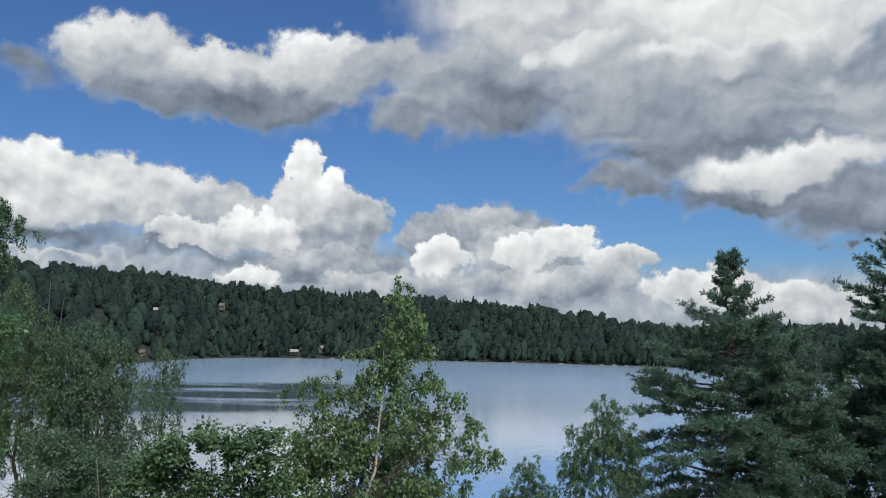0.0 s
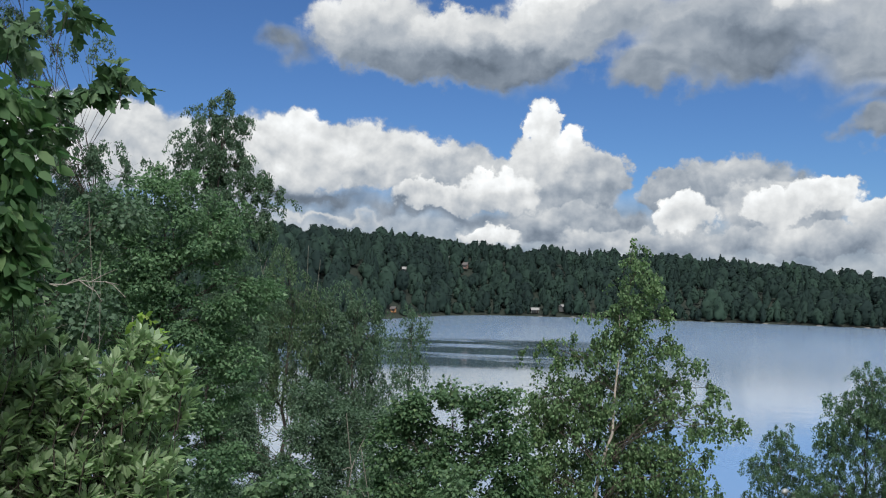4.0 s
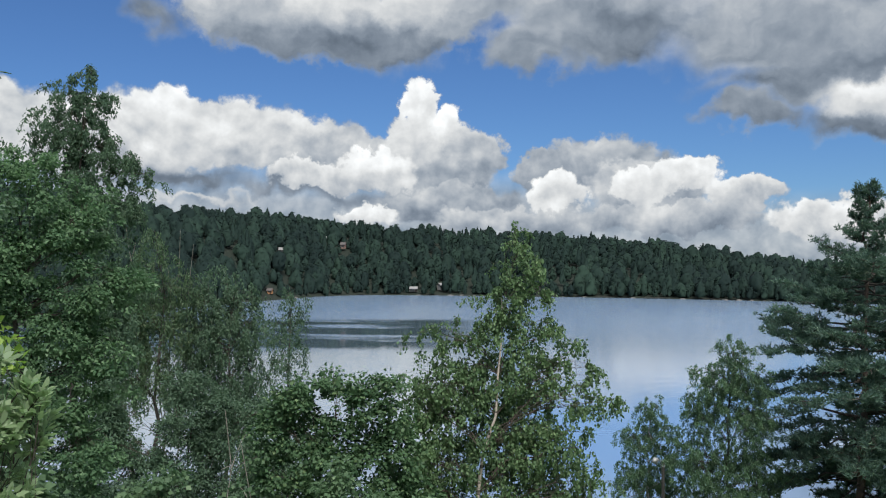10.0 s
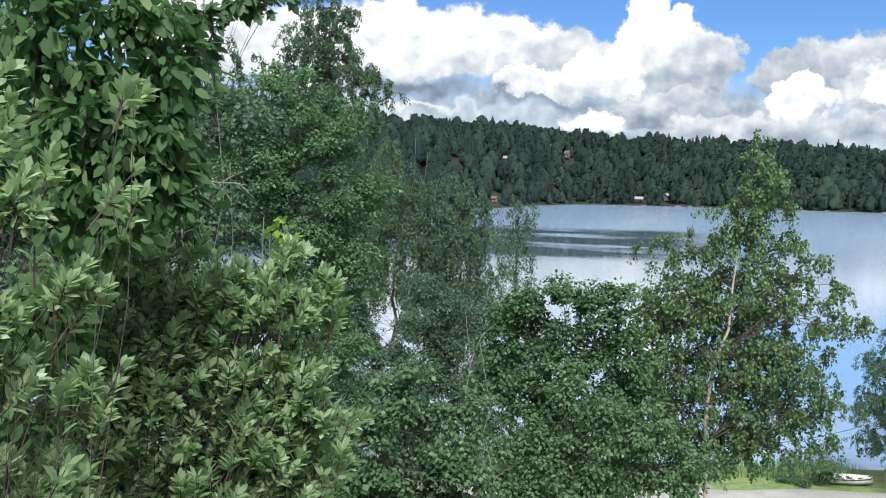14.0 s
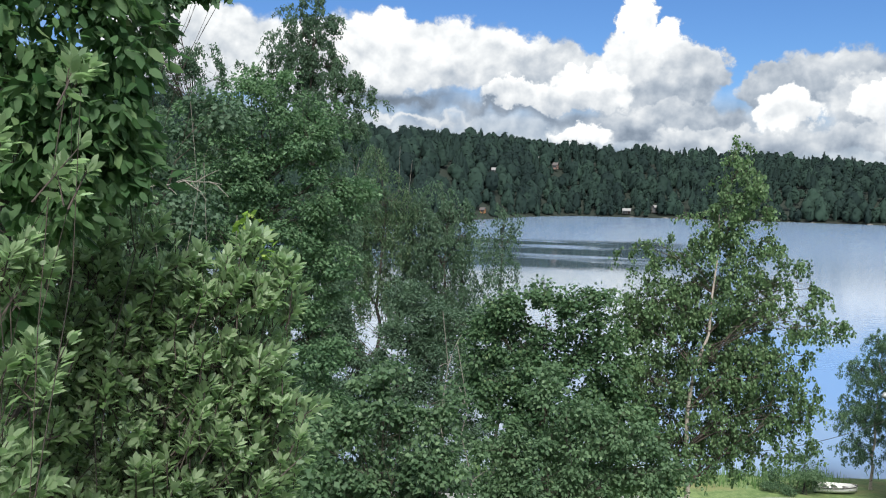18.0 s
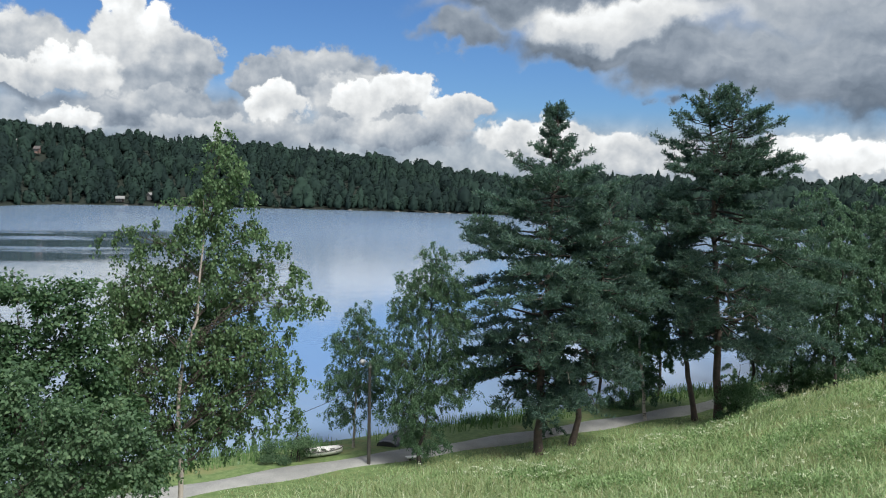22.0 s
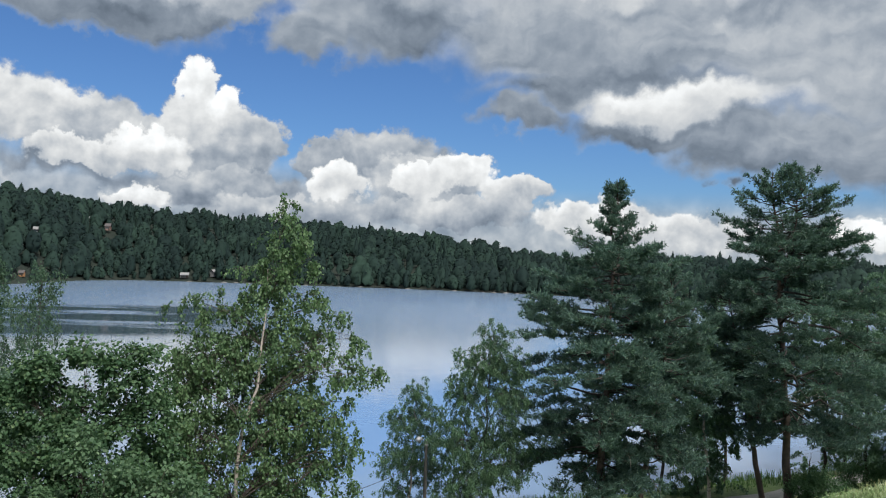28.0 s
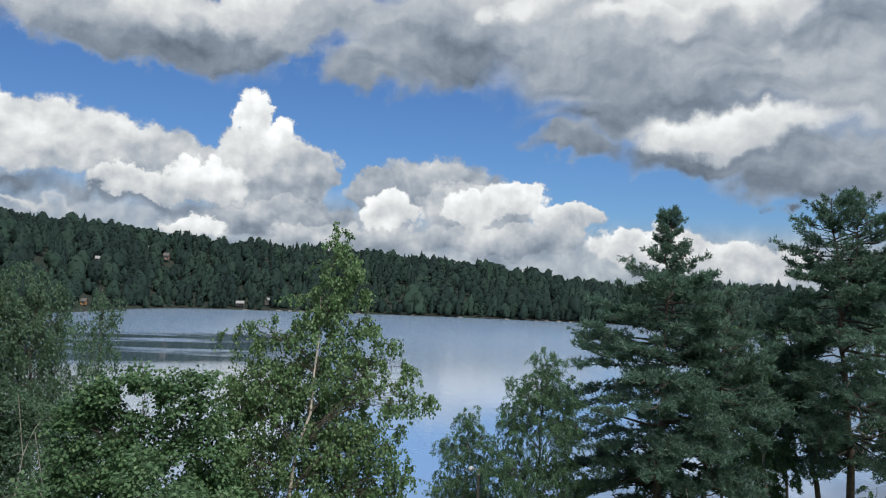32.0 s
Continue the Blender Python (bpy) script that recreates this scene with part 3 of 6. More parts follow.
def single_leaves(rng, places, way, length, width, outline, mat, tree):
    """Leaves that can be told apart, each an object on one shared mesh."""
    k = len(outline)
    top = [(u, v * width / 2, abs(v) * width * 0.12 - 0.10 * u * u) for u, v in outline]
    low = [(u, v, w - 0.02) for u, v, w in top]
    bm = bmesh.new()
    up, down = [bm.verts.new(p) for p in top], [bm.verts.new(p) for p in low]
    bm.faces.new(up), bm.faces.new(down[::-1])
    for m in range(k):
        bm.faces.new([up[m], down[m], down[(m + 1) % k], up[(m + 1) % k]])
    me = bpy.data.meshes.new("leaf")
    bm.to_mesh(me)
    bm.free()
    me.materials.append(mat)
    a, b, c, size = leaf_frames(rng, len(places), way, length, 0.6)
    for p, x, y, z, s in zip(places, a, b, c, size[:, 0]):
        ob = new("leaf", me)
        ob.parent = tree
        ob.matrix_basis = Matrix(((x[0] * s, y[0] * s, z[0] * s, p[0]), (x[1] * s, y[1] * s, z[1] * s, p[1]), (x[2] * s, y[2] * s, z[2] * s, p[2]), (0, 0, 0, 1)))


def tufts(rng, places, way, length, width, needles=4):
    """Bunches of needles: thin blades that fan out from each place."""
    p = np.repeat(places, needles, 0)
    a = unit(np.repeat(way, needles, 0) * 0.9 + rng.normal(0, 0.75, (len(p), 3)))
    b = unit(np.cross(a, rng.normal(0, 1, (len(p), 3)))) * width / 2
    size = (length * rng.uniform(0.6, 1.15, len(p)))[:, None]
    verts = np.stack([p - b, p + b, p + a * size], 1)
    return verts.reshape(-1, 3), np.arange(3 * len(p)).reshape(-1, 3)


def bent_line(a, b, k, sag, rng, wobble=0.03):
    """A line from a to b in k places, bowed up by sag and a little crooked."""
    t = np.linspace(0, 1, k)[:, None]
    d = np.linalg.norm(b - a)
    p = a + (b - a) * t + np.array([0, 0, 1.0]) * (4 * t * (1 - t)) * sag * d
    w = rng.normal(0, wobble * d, (k, 3))
    w[0] = w[-1] = 0
    return p + w


def grown_leaves(rng, pos, a, n, length, width, outline, fold=0.25):
    """Folded leaves at places, each along its own way a and facing n."""
    b = unit(np.cross(n, a))
    c = np.cross(a, b)
    size = (length * rng.uniform(0.65, 1.2, len(pos)))[:, None]
    half = size * width / 2
    verts = np.stack([pos + a * size * u + b * half * v + c * half * abs(v) * fold - c * size * 0.12 * u * u for u, v in outline], 1)
    return verts.reshape(-1, 3), np.arange(len(outline) * len(pos)).reshape(-1, len(outline))


def broadleaf(name, label, category, seed, dist, base, crown_top, clouds, mats, leaf_size, leaf_width=0.7, girth=0.10, droop=0.0, limbs=3, density=1.0,
              hang=0.0, stems=1, depth=0.8, group="", trunk_to=0.92, outline=KITE, singles=0, fine=False, rosette=False, clump=0.0, fill=1.0, loose=0.58):
    """A broadleaved tree or bush. base: bearing and distance of its foot; crown_top: bearing and elevation where the stem ends;
    clouds: bearing, elevation, half width, half height, density of each mass of leaves. mats: leaf, trunk, twig.
    The leaves stand in clumps at the ends of the twigs; hang: length of hanging strands; rosette: leaves round upright shoots;
    loose: how unevenly the leaves face."""
    rng = np.random.default_rng(seed)
    leaf_mat, trunk_mat, twig_mat = mats
    up = np.array([0, 0, 1.0])
    fx, fy = on_bearing(*base)
    foot = np.array([fx, fy, float(land(fx, fy)) - 0.1])
    tree = thing(name, foot, label, category, group)
    tip = seen_at(*crown_top, dist) - foot
    stem_lines = []
    for i in range(stems):
        end = tip * (1.0 if i == 0 else rng.uniform(0.75, 0.95)) + (np.zeros(3) if i == 0 else np.append(rng.normal(0, 0.022, 2), 0.0) * tip[2])
        start = np.zeros(3) if i == 0 else np.append(rng.normal(0, 0.25, 2), 0.0)
        line = bent_line(start, end * trunk_to, 14, 0.0, rng, 0.008)
        stem_lines.append(line)
        rad = girth * np.linspace(1, 0.10, 14) ** 0.9 * (1.0 if i == 0 else 0.6)
        rad[0] *= 1.25
        v, f = tubes([line], [rad], 8)
        part("trunk" if stems == 1 else "stem", mesh_of("trunk", v, f, True), trunk_mat, tree)
    if dist > 14 and outline is KITE and not fine:
        outline, fill = SLIM, fill * 1.25
    leaf_area = leaf_size ** 2 * leaf_width * 0.5
    rc = clump or 0.08 + 0.0105 * dist
    leaf_chunks, twig_chunks, tones, lone = [], [], [], []
    for az, el, ra, re, dens in clouds:
        mid = seen_at(az, el, dist) - foot
        view = np.array([math.sin(radians(az)), math.cos(radians(az)), 0.0])
        right = np.array([view[1], -view[0], 0.0])
        rx, rz = 1.12 * dist * math.tan(radians(ra)), 1.12 * dist * math.tan(radians(re))
        ry = depth * min(rx, rz * 1.3)
        m = max(3, int(3.2 * dens * density * rx * rz / rc ** 2))
        shoots = limbs + 1 if m > 24 else 2 if m > 8 else 1
        aims, lines = [], []
        for li in range(shoots):
            q = unit(rng.normal(0, 1, 3)) * rng.uniform(0.3, 0.6)
            aim = mid + right * q[0] * rx + view * q[1] * ry + up * q[2] * rz
            line_t = stem_lines[rng.integers(stems)]
            reach = np.linalg.norm((aim - line_t)[:, :2], axis=1)
            want = aim[2] - 0.55 * reach.min() - 0.25 * rz
            k0 = min(max(int(np.argmin(np.abs(line_t[:, 2] - max(want, 0.12 * tip[2])))), 1), 12)
            start = line_t[k0]
            limb = bent_line(start, aim, 7, 0.06 + 0.10 * droop, rng, 0.03)
            r0 = min(girth * (1 - k0 / 15) * 0.38, 0.005 + 0.0055 * np.linalg.norm(aim - start))
            part("limb", mesh_of("limb", *tubes([limb], [np.linspace(r0, 0.25 * r0 + 0.002, 7)], 5), True), twig_mat, tree)
            aims.append(aim), lines.append(limb)
        aims, lines = np.array(aims), np.array(lines)
        # where the clumps stand, most of them towards the outside
        g = unit(rng.normal(0, 1, (m, 3))) * rng.uniform(0, 1, (m, 1)) ** 0.42 * rng.uniform(0.8, 1.12, (m, 1))
        ends = mid + right * g[:, :1] * rx + view * g[:, 1:2] * ry + up * g[:, 2:3] * rz
        out = unit(right * g[:, :1] + view * g[:, 1:2] + up * g[:, 2:3])
        own = np.argmin(np.linalg.norm(ends[:, None] - aims[None], axis=2), axis=1)
        starts = lines[own, rng.integers(3, 7, m)]
        span = np.linalg.norm(ends - starts, axis=1)
        mids = starts + (ends - starts) * 0.5 + up * (0.12 * span)[:, None] + rng.normal(0, 0.06, (m, 3)) * span[:, None]
        thin = np.linspace(1, 0.35, 3)[None] * np.minimum(0.014, 0.002 + 0.0035 * span)[:, None] * (0.4 if dist < 8 else 1.0)
        twig_chunks.append(tubes(np.stack([starts, mids, ends], 1), thin, 3))
        per = max(5, int(fill * 1.25 * math.pi * rc * rc / leaf_area))
        size = rng.uniform(0.5, 1.5, (m, 1, 1)) * rc
        q = unit(rng.normal(0, 1, (m, per, 3))) * rng.uniform(0, 1, (m, per, 1)) ** 0.45
        o, e = out[:, None], ends[:, None]
        if rosette:
            # upright shoots with leaves round their tips
            rise = unit(o * 0.30 + right * 0.30 + up * 0.85 + rng.normal(0, 0.3, (m, 1, 3)))
            side = unit(np.cross(rise, rng.normal(0, 1, (m, per, 3))))
            t = rng.uniform(0, 1, (m, per, 1)) ** 0.7
            pos = e + rise * size * (t * 1.7 - 1.1) + side * size * 0.10
            a = unit(rise * (0.35 + 0.75 * t) + side * (1.0 - 0.45 * t) + rng.normal(0, 0.14, q.shape))
            n = unit(rise * 1.0 - side * 0.5 + rng.normal(0, 0.25, q.shape))
            twig_chunks.append(tubes(np.stack([ends - (rise * size)[:, 0] * 1.6, ends - (rise * size)[:, 0] * 0.5, ends + (rise * size)[:, 0] * 0.5], 1), np.tile([0.0045, 0.0035, 0.002], (m, 1)), 3))
        elif hang:
            # strands that arch out and hang
            s = 3
            lane = rng.integers(0, s, (m, per))
            off = rng.normal(0, 0.55, (m, s, 3)) * np.array([1, 1, 0.5]) * size + o * rng.uniform(0.2, 1.0, (m, s, 1)) * size * np.array([1, 1, 0.3])
            drop = hang * rng.uniform(0.35, 1.15, (m, s, 1))
            rows = np.arange(m)[:, None]
            t = rng.uniform(0, 1, (m, per, 1))
            swing = off[rows, lane] * (0.25 + 0.75 * np.sqrt(t))
            pos = e + swing - up * drop[rows, lane] * t ** 1.3 + rng.normal(0, 0.42 * leaf_size, q.shape)
            a = unit(-up * 0.9 + rng.normal(0, 0.5, q.shape))
            n = unit(o * 0.6 + up * 0.35 + rng.normal(0, 0.6, q.shape))
            tt = np.linspace(0, 1, 4)[None, None, :, None]
            strand = e[:, :, None] + off[:, :, None] * (0.25 + 0.75 * np.sqrt(tt)) - up * drop[:, :, None] * tt ** 1.3
            strand = strand.reshape(-1, 4, 3)[:: 1 if dist < 22 else 3]
            twig_chunks.append(tubes(strand, np.tile(np.linspace(0.0022, 0.0010, 4) * (1 + dist / 40), (len(strand), 1)), 3))
        else:
            # domes of leaves that face up and out
            pos = e + size * q * np.array([1, 1, 0.62]) - up * size * 0.30 * (q[..., :1] ** 2 + q[..., 1:2] ** 2)
            a = unit(q * np.array([1, 1, 0.4]) + o * 0.3 - up * (0.15 + droop) + rng.normal(0, 0.45, q.shape))
            n = unit(up * 0.7 + o * 0.4 + q * 0.45 + rng.normal(0, loose, q.shape))
        leaf_chunks.append(grown_leaves(rng, pos.reshape(-1, 3), a.reshape(-1, 3), n.reshape(-1, 3), leaf_size, leaf_width, outline))
        tones.append(np.repeat(rng.uniform(0, 1, m), per * len(outline)))
        if singles:
            pick = rng.choice(m * per, min(m * per, max(1, round(singles / len(clouds)))), replace=False)
            single_leaves(rng, pos.reshape(-1, 3)[pick], a.reshape(-1, 3)[pick], leaf_size, leaf_width, outline, leaf_mat, tree)
    part("branchwork", merged_mesh("branchwork", twig_chunks), twig_mat, tree, kind="stuff")
    me = merged_mesh("crown", leaf_chunks)
    me.attributes.new("clump", "FLOAT", "POINT").data.foreach_set("value", np.concatenate(tones).astype(np.float32))
    part("crown", me, leaf_mat, tree, kind="stuff")
    return tree


def pine(name, label, seed, base, tip, profile, limbs=70, girth=0.22, group="", tuft=0.26, second_tip=None, heavy=(0.0, 0.0), dead=0, open_top=1.0):
    """A Scots pine. base: bearing and distance of its foot; tip: bearing and elevation of its top; profile: height share and reach of its limbs in metres;
    heavy: how much further its limbs reach towards a bearing; dead: bare grey limbs below; open_top: height share above which limbs are short and bushy."""
    rng = np.random.default_rng(seed)
    fx, fy = on_bearing(*base)
    foot = np.array([fx, fy, float(land(fx, fy)) - 0.1])
    tree = thing(name, foot, label, "pine tree", group)
    top = seen_at(*tip, base[1]) - foot
    trunk = bent_line(np.zeros(3), top, 16, 0.0, rng, 0.006)
    rad = girth * np.linspace(1, 0.06, 16) ** 0.85
    rad[0] *= 1.3
    part("trunk", mesh_of("trunk", *tubes([trunk], [rad], 9), True), BARK_PINE, tree)
    trunks = [trunk]
    if second_tip:
        t2 = bent_line(trunk[9], seen_at(*second_tip, base[1]) - foot, 16, 0.0, rng, 0.012)
        part("trunk", mesh_of("trunk", *tubes([t2], [np.linspace(rad[9] * 0.7, 0.015, 16)], 7), True), BARK_PINE, tree, "second leader of the trunk")
        trunks.append(t2)
    hs, ws = np.array(profile[0::2]), np.array(profile[1::2])
    chunks_n, chunks_t = [], []
    up = np.array([0, 0, 1.0])
    whorls = hs[0] + (0.99 - hs[0]) * (np.arange(limbs // 2 + 1) + rng.uniform(-0.4, 0.4, limbs // 2 + 1)) / (limbs // 2)
    for i in range(limbs):
        line = trunks[1] if len(trunks) > 1 and i % 3 == 0 else trunks[0]
        h = float(np.clip(whorls[i // 2] + rng.normal(0, 0.012), hs[0], 0.99))
        if line is not trunk:
            h = 0.62 + 0.37 * rng.uniform()
        j = np.searchsorted(line[:, 2], h * top[2])
        j = min(max(j, 1), 15)
        q = (h * top[2] - line[j - 1, 2]) / max(line[j, 2] - line[j - 1, 2], 0.01)
        start = line[j - 1] + (line[j] - line[j - 1]) * np.clip(q, 0, 1)
        a = rng.uniform(0, 2 * math.pi)
        reach = float(np.interp(h, hs, ws)) * rng.uniform(0.5, 1.12)
        out = np.array([math.cos(a), math.sin(a), 0.0])
        reach *= 1 + heavy[0] * (out[0] * math.sin(radians(heavy[1])) + out[1] * math.cos(radians(heavy[1]))) * (1.0 if h < 0.66 else 0.1)
        rise = np.interp(h, [0.2, 0.5, 0.8, 0.92, 1.0], [-0.30, -0.08, 0.25, 0.45, 0.9]) + rng.normal(0, 0.10)
        end = start + out * reach + up * reach * rise
        limb = bent_line(start, end, 7, -0.06 + 0.10 * (h < 0.6), rng, 0.03)
        r0 = 0.018 + 0.011 * reach
        part("limb", mesh_of("limb", *tubes([limb], [np.linspace(r0, 0.008, 7)], 5), True), BARK_DARK, tree)
        m = max(14, int(reach * 12)) if h < open_top else max(14, int(reach * 14))
        t = rng.uniform(0.30 if h < open_top else 0.08, 1.0, m) ** 0.75
        idx = np.minimum((t * 6).astype(int), 5)
        s = limb[idx] + (limb[idx + 1] - limb[idx]) * (t * 6 - idx)[:, None]
        sideways = np.cross(out, up)
        e = s + sideways * (rng.choice([-1, 1], m) * rng.uniform(0.2, 1.0, m) * (0.25 + 0.30 * reach * (1.1 - t * 0.6)) * (1.0 if h < open_top else 0.34))[:, None] + out * (rng.uniform(0.1, 0.6, m) * (0.3 + 0.16 * reach))[:, None] + up * rng.uniform(-0.08, 0.30, m)[:, None]
        chunks_t.append(tubes(np.stack([s, e], 1)[::2], np.tile([0.012, 0.006], ((m + 1) // 2, 1)), 3))
        per = 6
        f = rng.uniform(0.35, 1.05, (m, per, 1))
        pos = (s[:, None] + (e - s)[:, None] * f + rng.normal(0, 0.06, (m, per, 3))).reshape(-1, 3)
        way = np.repeat(unit(e - s), per, 0) + up * 0.5
        chunks_n.append(tufts(rng, pos, way, tuft * (1.0 if h < min(0.8, open_top) else 0.62), 0.060 if h < 0.8 else 0.045))
    for line in trunks:
        m = 40
        f = 15 * rng.uniform(0.86, 1.0, m) ** 0.8
        idx = np.minimum(f.astype(int), 14)
        pos = line[idx] + (line[idx + 1] - line[idx]) * (f - idx)[:, None]
        chunks_n.append(tufts(rng, pos, np.tile(up, (m, 1)) + rng.normal(0, 0.5, (m, 3)), tuft * 0.6, 0.045))
    for i in range(dead):
        h = rng.uniform(0.22, 0.5)
        start = trunk[int(h * 15)]
        a = rng.uniform(0, 2 * math.pi)
        end = start + np.array([math.cos(a), math.sin(a), rng.uniform(-0.25, 0.15)]) * rng.uniform(1.8, 3.6)
        limb = bent_line(start, end, 7, 0.04, rng, 0.04)
        bare = part("dead_limb", mesh_of("limb", *tubes([limb], [np.linspace(0.035, 0.008, 7)], 5), True), DEADWOOD, tree, "bare grey dead limb")
        for k in (3, 4, 5):
            tip_k = limb[k] + (end - start) * 0.22 + rng.normal(0, 0.3, 3)
            part("twig", mesh_of("twig", *tubes([np.stack([limb[k], tip_k])], [np.array([0.012, 0.005])], 4), True), DEADWOOD, bare)
    part("branchwork", mesh_of("branchwork", *merged(chunks_t)), BARK_DARK, tree, kind="stuff")
    part("crown", mesh_of("crown", *merged(chunks_n)), NEEDLE, tree, kind="stuff")
    return tree

BIRCH = (LEAF_BIRCH, BARK_BIRCH, TWIG)
# the masses of leaves in the crown of the near birch
BIRCH_HIGH = [(-15.9, 3.2, 0.5, 0.7, 0.8), (-15.6, 2.0, 0.8, 1.0, 1.0), (-15.4, 0.7, 1.3, 1.1, 1.1), (-14.2, -0.2, 1.0, 0.8, 0.8), (-15.6, -1.2, 1.7, 1.4, 0.9), (-17.2, -1.8, 1.0, 1.0, 0.7),
              (-19.2, -3.4, 1.4, 1.0, 0.8), (-21.3, -4.0, 1.3, 1.2, 0.7), (-16.2, -3.6, 2.2, 1.6, 1.1), (-22.0, -7.4, 1.3, 2.2, 0.8), (-19.4, -6.4, 2.4, 2.0, 1.2),
              (-16.4, -6.4, 2.0, 2.2, 1.2), (-13.6, -3.0, 1.0, 0.6, 0.9), (-13.0, -4.8, 1.3, 0.7, 0.9), (-11.6, -5.6, 1.2, 0.5, 0.9), (-10.6, -6.7, 1.0, 0.5, 0.9), (-13.4, -6.2, 1.4, 0.7, 0.9), (-12.4, -5.4, 2.4, 1.5, 0.28), (-13.4, -3.4, 1.8, 1.2, 0.35)]
BIRCH_LOW = [(-9.6, -7.6, 0.8, 0.4, 0.9), (-11.6, -8.2, 1.3, 0.6, 0.9), (-10.8, -9.6, 0.8, 0.6, 0.7), (-11.6, -7.6, 2.2, 1.4, 0.25), (-12.4, -10.6, 2.0, 2.0, 0.35), (-12.0, -13.4, 1.8, 2.0, 0.5), (-13.2, -7.6, 1.2, 1.0, 0.8), (-20.6, -10.6, 2.4, 2.8, 1.2), (-17.4, -10.4, 2.4, 2.8, 1.3),
              (-14.4, -11.0, 1.8, 2.4, 1.0), (-12.6, -12.6, 1.2, 1.8, 0.7), (-11.6, -14.4, 1.1, 1.5, 0.6), (-13.6, -9.8, 1.2, 1.2, 0.7), (-14.6, -15.0, 2.4, 2.2, 1.0),
              (-19.4, -15.5, 3.6, 3.0, 1.0), (-21.4, -12.6, 2.0, 2.4, 1.0), (-16.2, -13.4, 2.4, 2.2, 1.0), (-15.0, -8.6, 1.6, 1.4, 0.9), (-20.8, -7.2, 1.4, 1.8, 0.9)]
# the birch in front of the lake
broadleaf("birch_tree", "slender silver birch with sparse drooping twigs", "birch tree", 11, 19.0, (-19.3, 17.9), (-16.2, 3.9),
          BIRCH_HIGH + BIRCH_LOW,
          BIRCH, 0.080, 0.68, 0.085, 0.9, 4, 1.0, 0.36, depth=0.9, fine=True, clump=0.21, fill=0.8, trunk_to=0.86)
# tall dark birch and the leafy trees before it
broadleaf("birch_tree", "tall dark weeping birch rising above the other trees", "birch tree", 12, 25.0, (-43.2, 25.0), (-42.6, 13.2),
          [(-42.5, 12.2, 0.5, 1.0, 1.0), (-43.4, 11.2, 0.8, 1.0, 1.1), (-42.0, 10.6, 0.9, 1.2, 1.1), (-43.9, 9.4, 1.2, 1.3, 1.2), (-42.2, 8.8, 1.3, 1.4, 1.2), (-41.0, 7.8, 1.0, 1.3, 1.1), (-44.6, 7.4, 1.2, 1.6, 1.1),
           (-42.6, 6.4, 1.6, 1.6, 1.2), (-40.2, 6.6, 1.1, 0.9, 0.9), (-39.2, 6.3, 0.8, 0.6, 0.8), (-40.6, 4.8, 1.2, 1.2, 1.0), (-42.4, 3.6, 2.6, 2.4, 1.0), (-41.5, -1.0, 2.6, 2.6, 0.9), (-41.2, -4.4, 2.0, 2.4, 0.9)],
          (LEAF_DARK, BARK_DARK, TWIG), 0.09, 0.65, 0.13, 1.0, 3, 1.15, 0.42, clump=0.27)
broadleaf("birch_tree", "thin weeping birch behind the leafy trees", "birch tree", 13, 27.0, (-50.0, 27.0), (-50.2, 10.2),
          [(-50.8, 8.6, 1.6, 1.2, 0.6), (-48.6, 7.4, 1.4, 1.0, 0.55), (-52.5, 7.0, 2.2, 2.0, 0.7), (-49.5, 4.6, 3.0, 2.0, 0.9), (-55.2, 13.8, 2.2, 2.6, 0.5), (-49.0, 1.0, 3.5, 2.5, 0.9), (-53.6, 15.6, 1.8, 1.4, 0.5), (-51.2, 14.2, 1.2, 0.9, 0.4), (-58.0, 17.5, 3.0, 2.4, 0.6), (-62.0, 15.0, 3.0, 3.0, 0.6), (-52.6, 11.0, 1.4, 1.6, 0.5)],
          (LEAF_DARK, BARK_DARK, TWIG), 0.10, 0.7, 0.12, 1.0, 3, 1.1, 0.5, clump=0.30)
broadleaf("alder_tree", "dense dark green alder tree with rounded crown", "tree", 14, 15.0, (-45.5, 15.0), (-46.0, 7.6),
          [(-46.0, 6.0, 2.4, 1.9, 1.0), (-48.8, 4.0, 2.2, 1.8, 1.0), (-43.6, 3.4, 2.8, 2.4, 1.1), (-46.8, 1.4, 3.2, 2.2, 1.1), (-41.6, 0.0, 2.2, 2.4, 1.1), (-49.5, -1.6, 3.2, 2.8, 1.0), (-44.4, -2.6, 3.0, 2.4, 1.1),
           (-42.0, -5.4, 2.4, 2.6, 1.1), (-46.2, -7.0, 3.4, 3.0, 1.1), (-42.4, -10.0, 2.2, 2.8, 1.1), (-42.2, -14.6, 2.2, 3.0, 1.1), (-42.4, -18.6, 2.6, 3.0, 1.0)],
          (LEAF_ALDER, BARK_DARK, TWIG), 0.072, 0.85, 0.13, 0.2, 4, 1.1)
behind = broadleaf("alder_tree", "dense green alder behind the near bushes", "tree", 26, 12.0, (-53.5, 12.0), (-53.5, 4.6),
          [(-53.0, 3.0, 2.6, 2.0, 1.0), (-56.6, 1.0, 2.6, 2.6, 1.0), (-51.2, -1.6, 2.6, 2.6, 1.0), (-55.4, -4.6, 3.6, 3.0, 1.0), (-50.6, -7.4, 2.8, 3.0, 1.0), (-58.0, -9.0, 3.6, 3.0, 0.8), (-62.0, -2.0, 3.0, 4.0, 0.8), (-48.5, 4.6, 1.8, 2.0, 0.8)],
          (LEAF_DARK, BARK_DARK, TWIG), 0.08, 0.75, 0.11, 0.4, 3, 1.1)
bare_from, bare_to = seen_at(-54.6, -0.4, 10.6), seen_at(-48.5, 0.3, 10.0)
rng_b = np.random.default_rng(91)
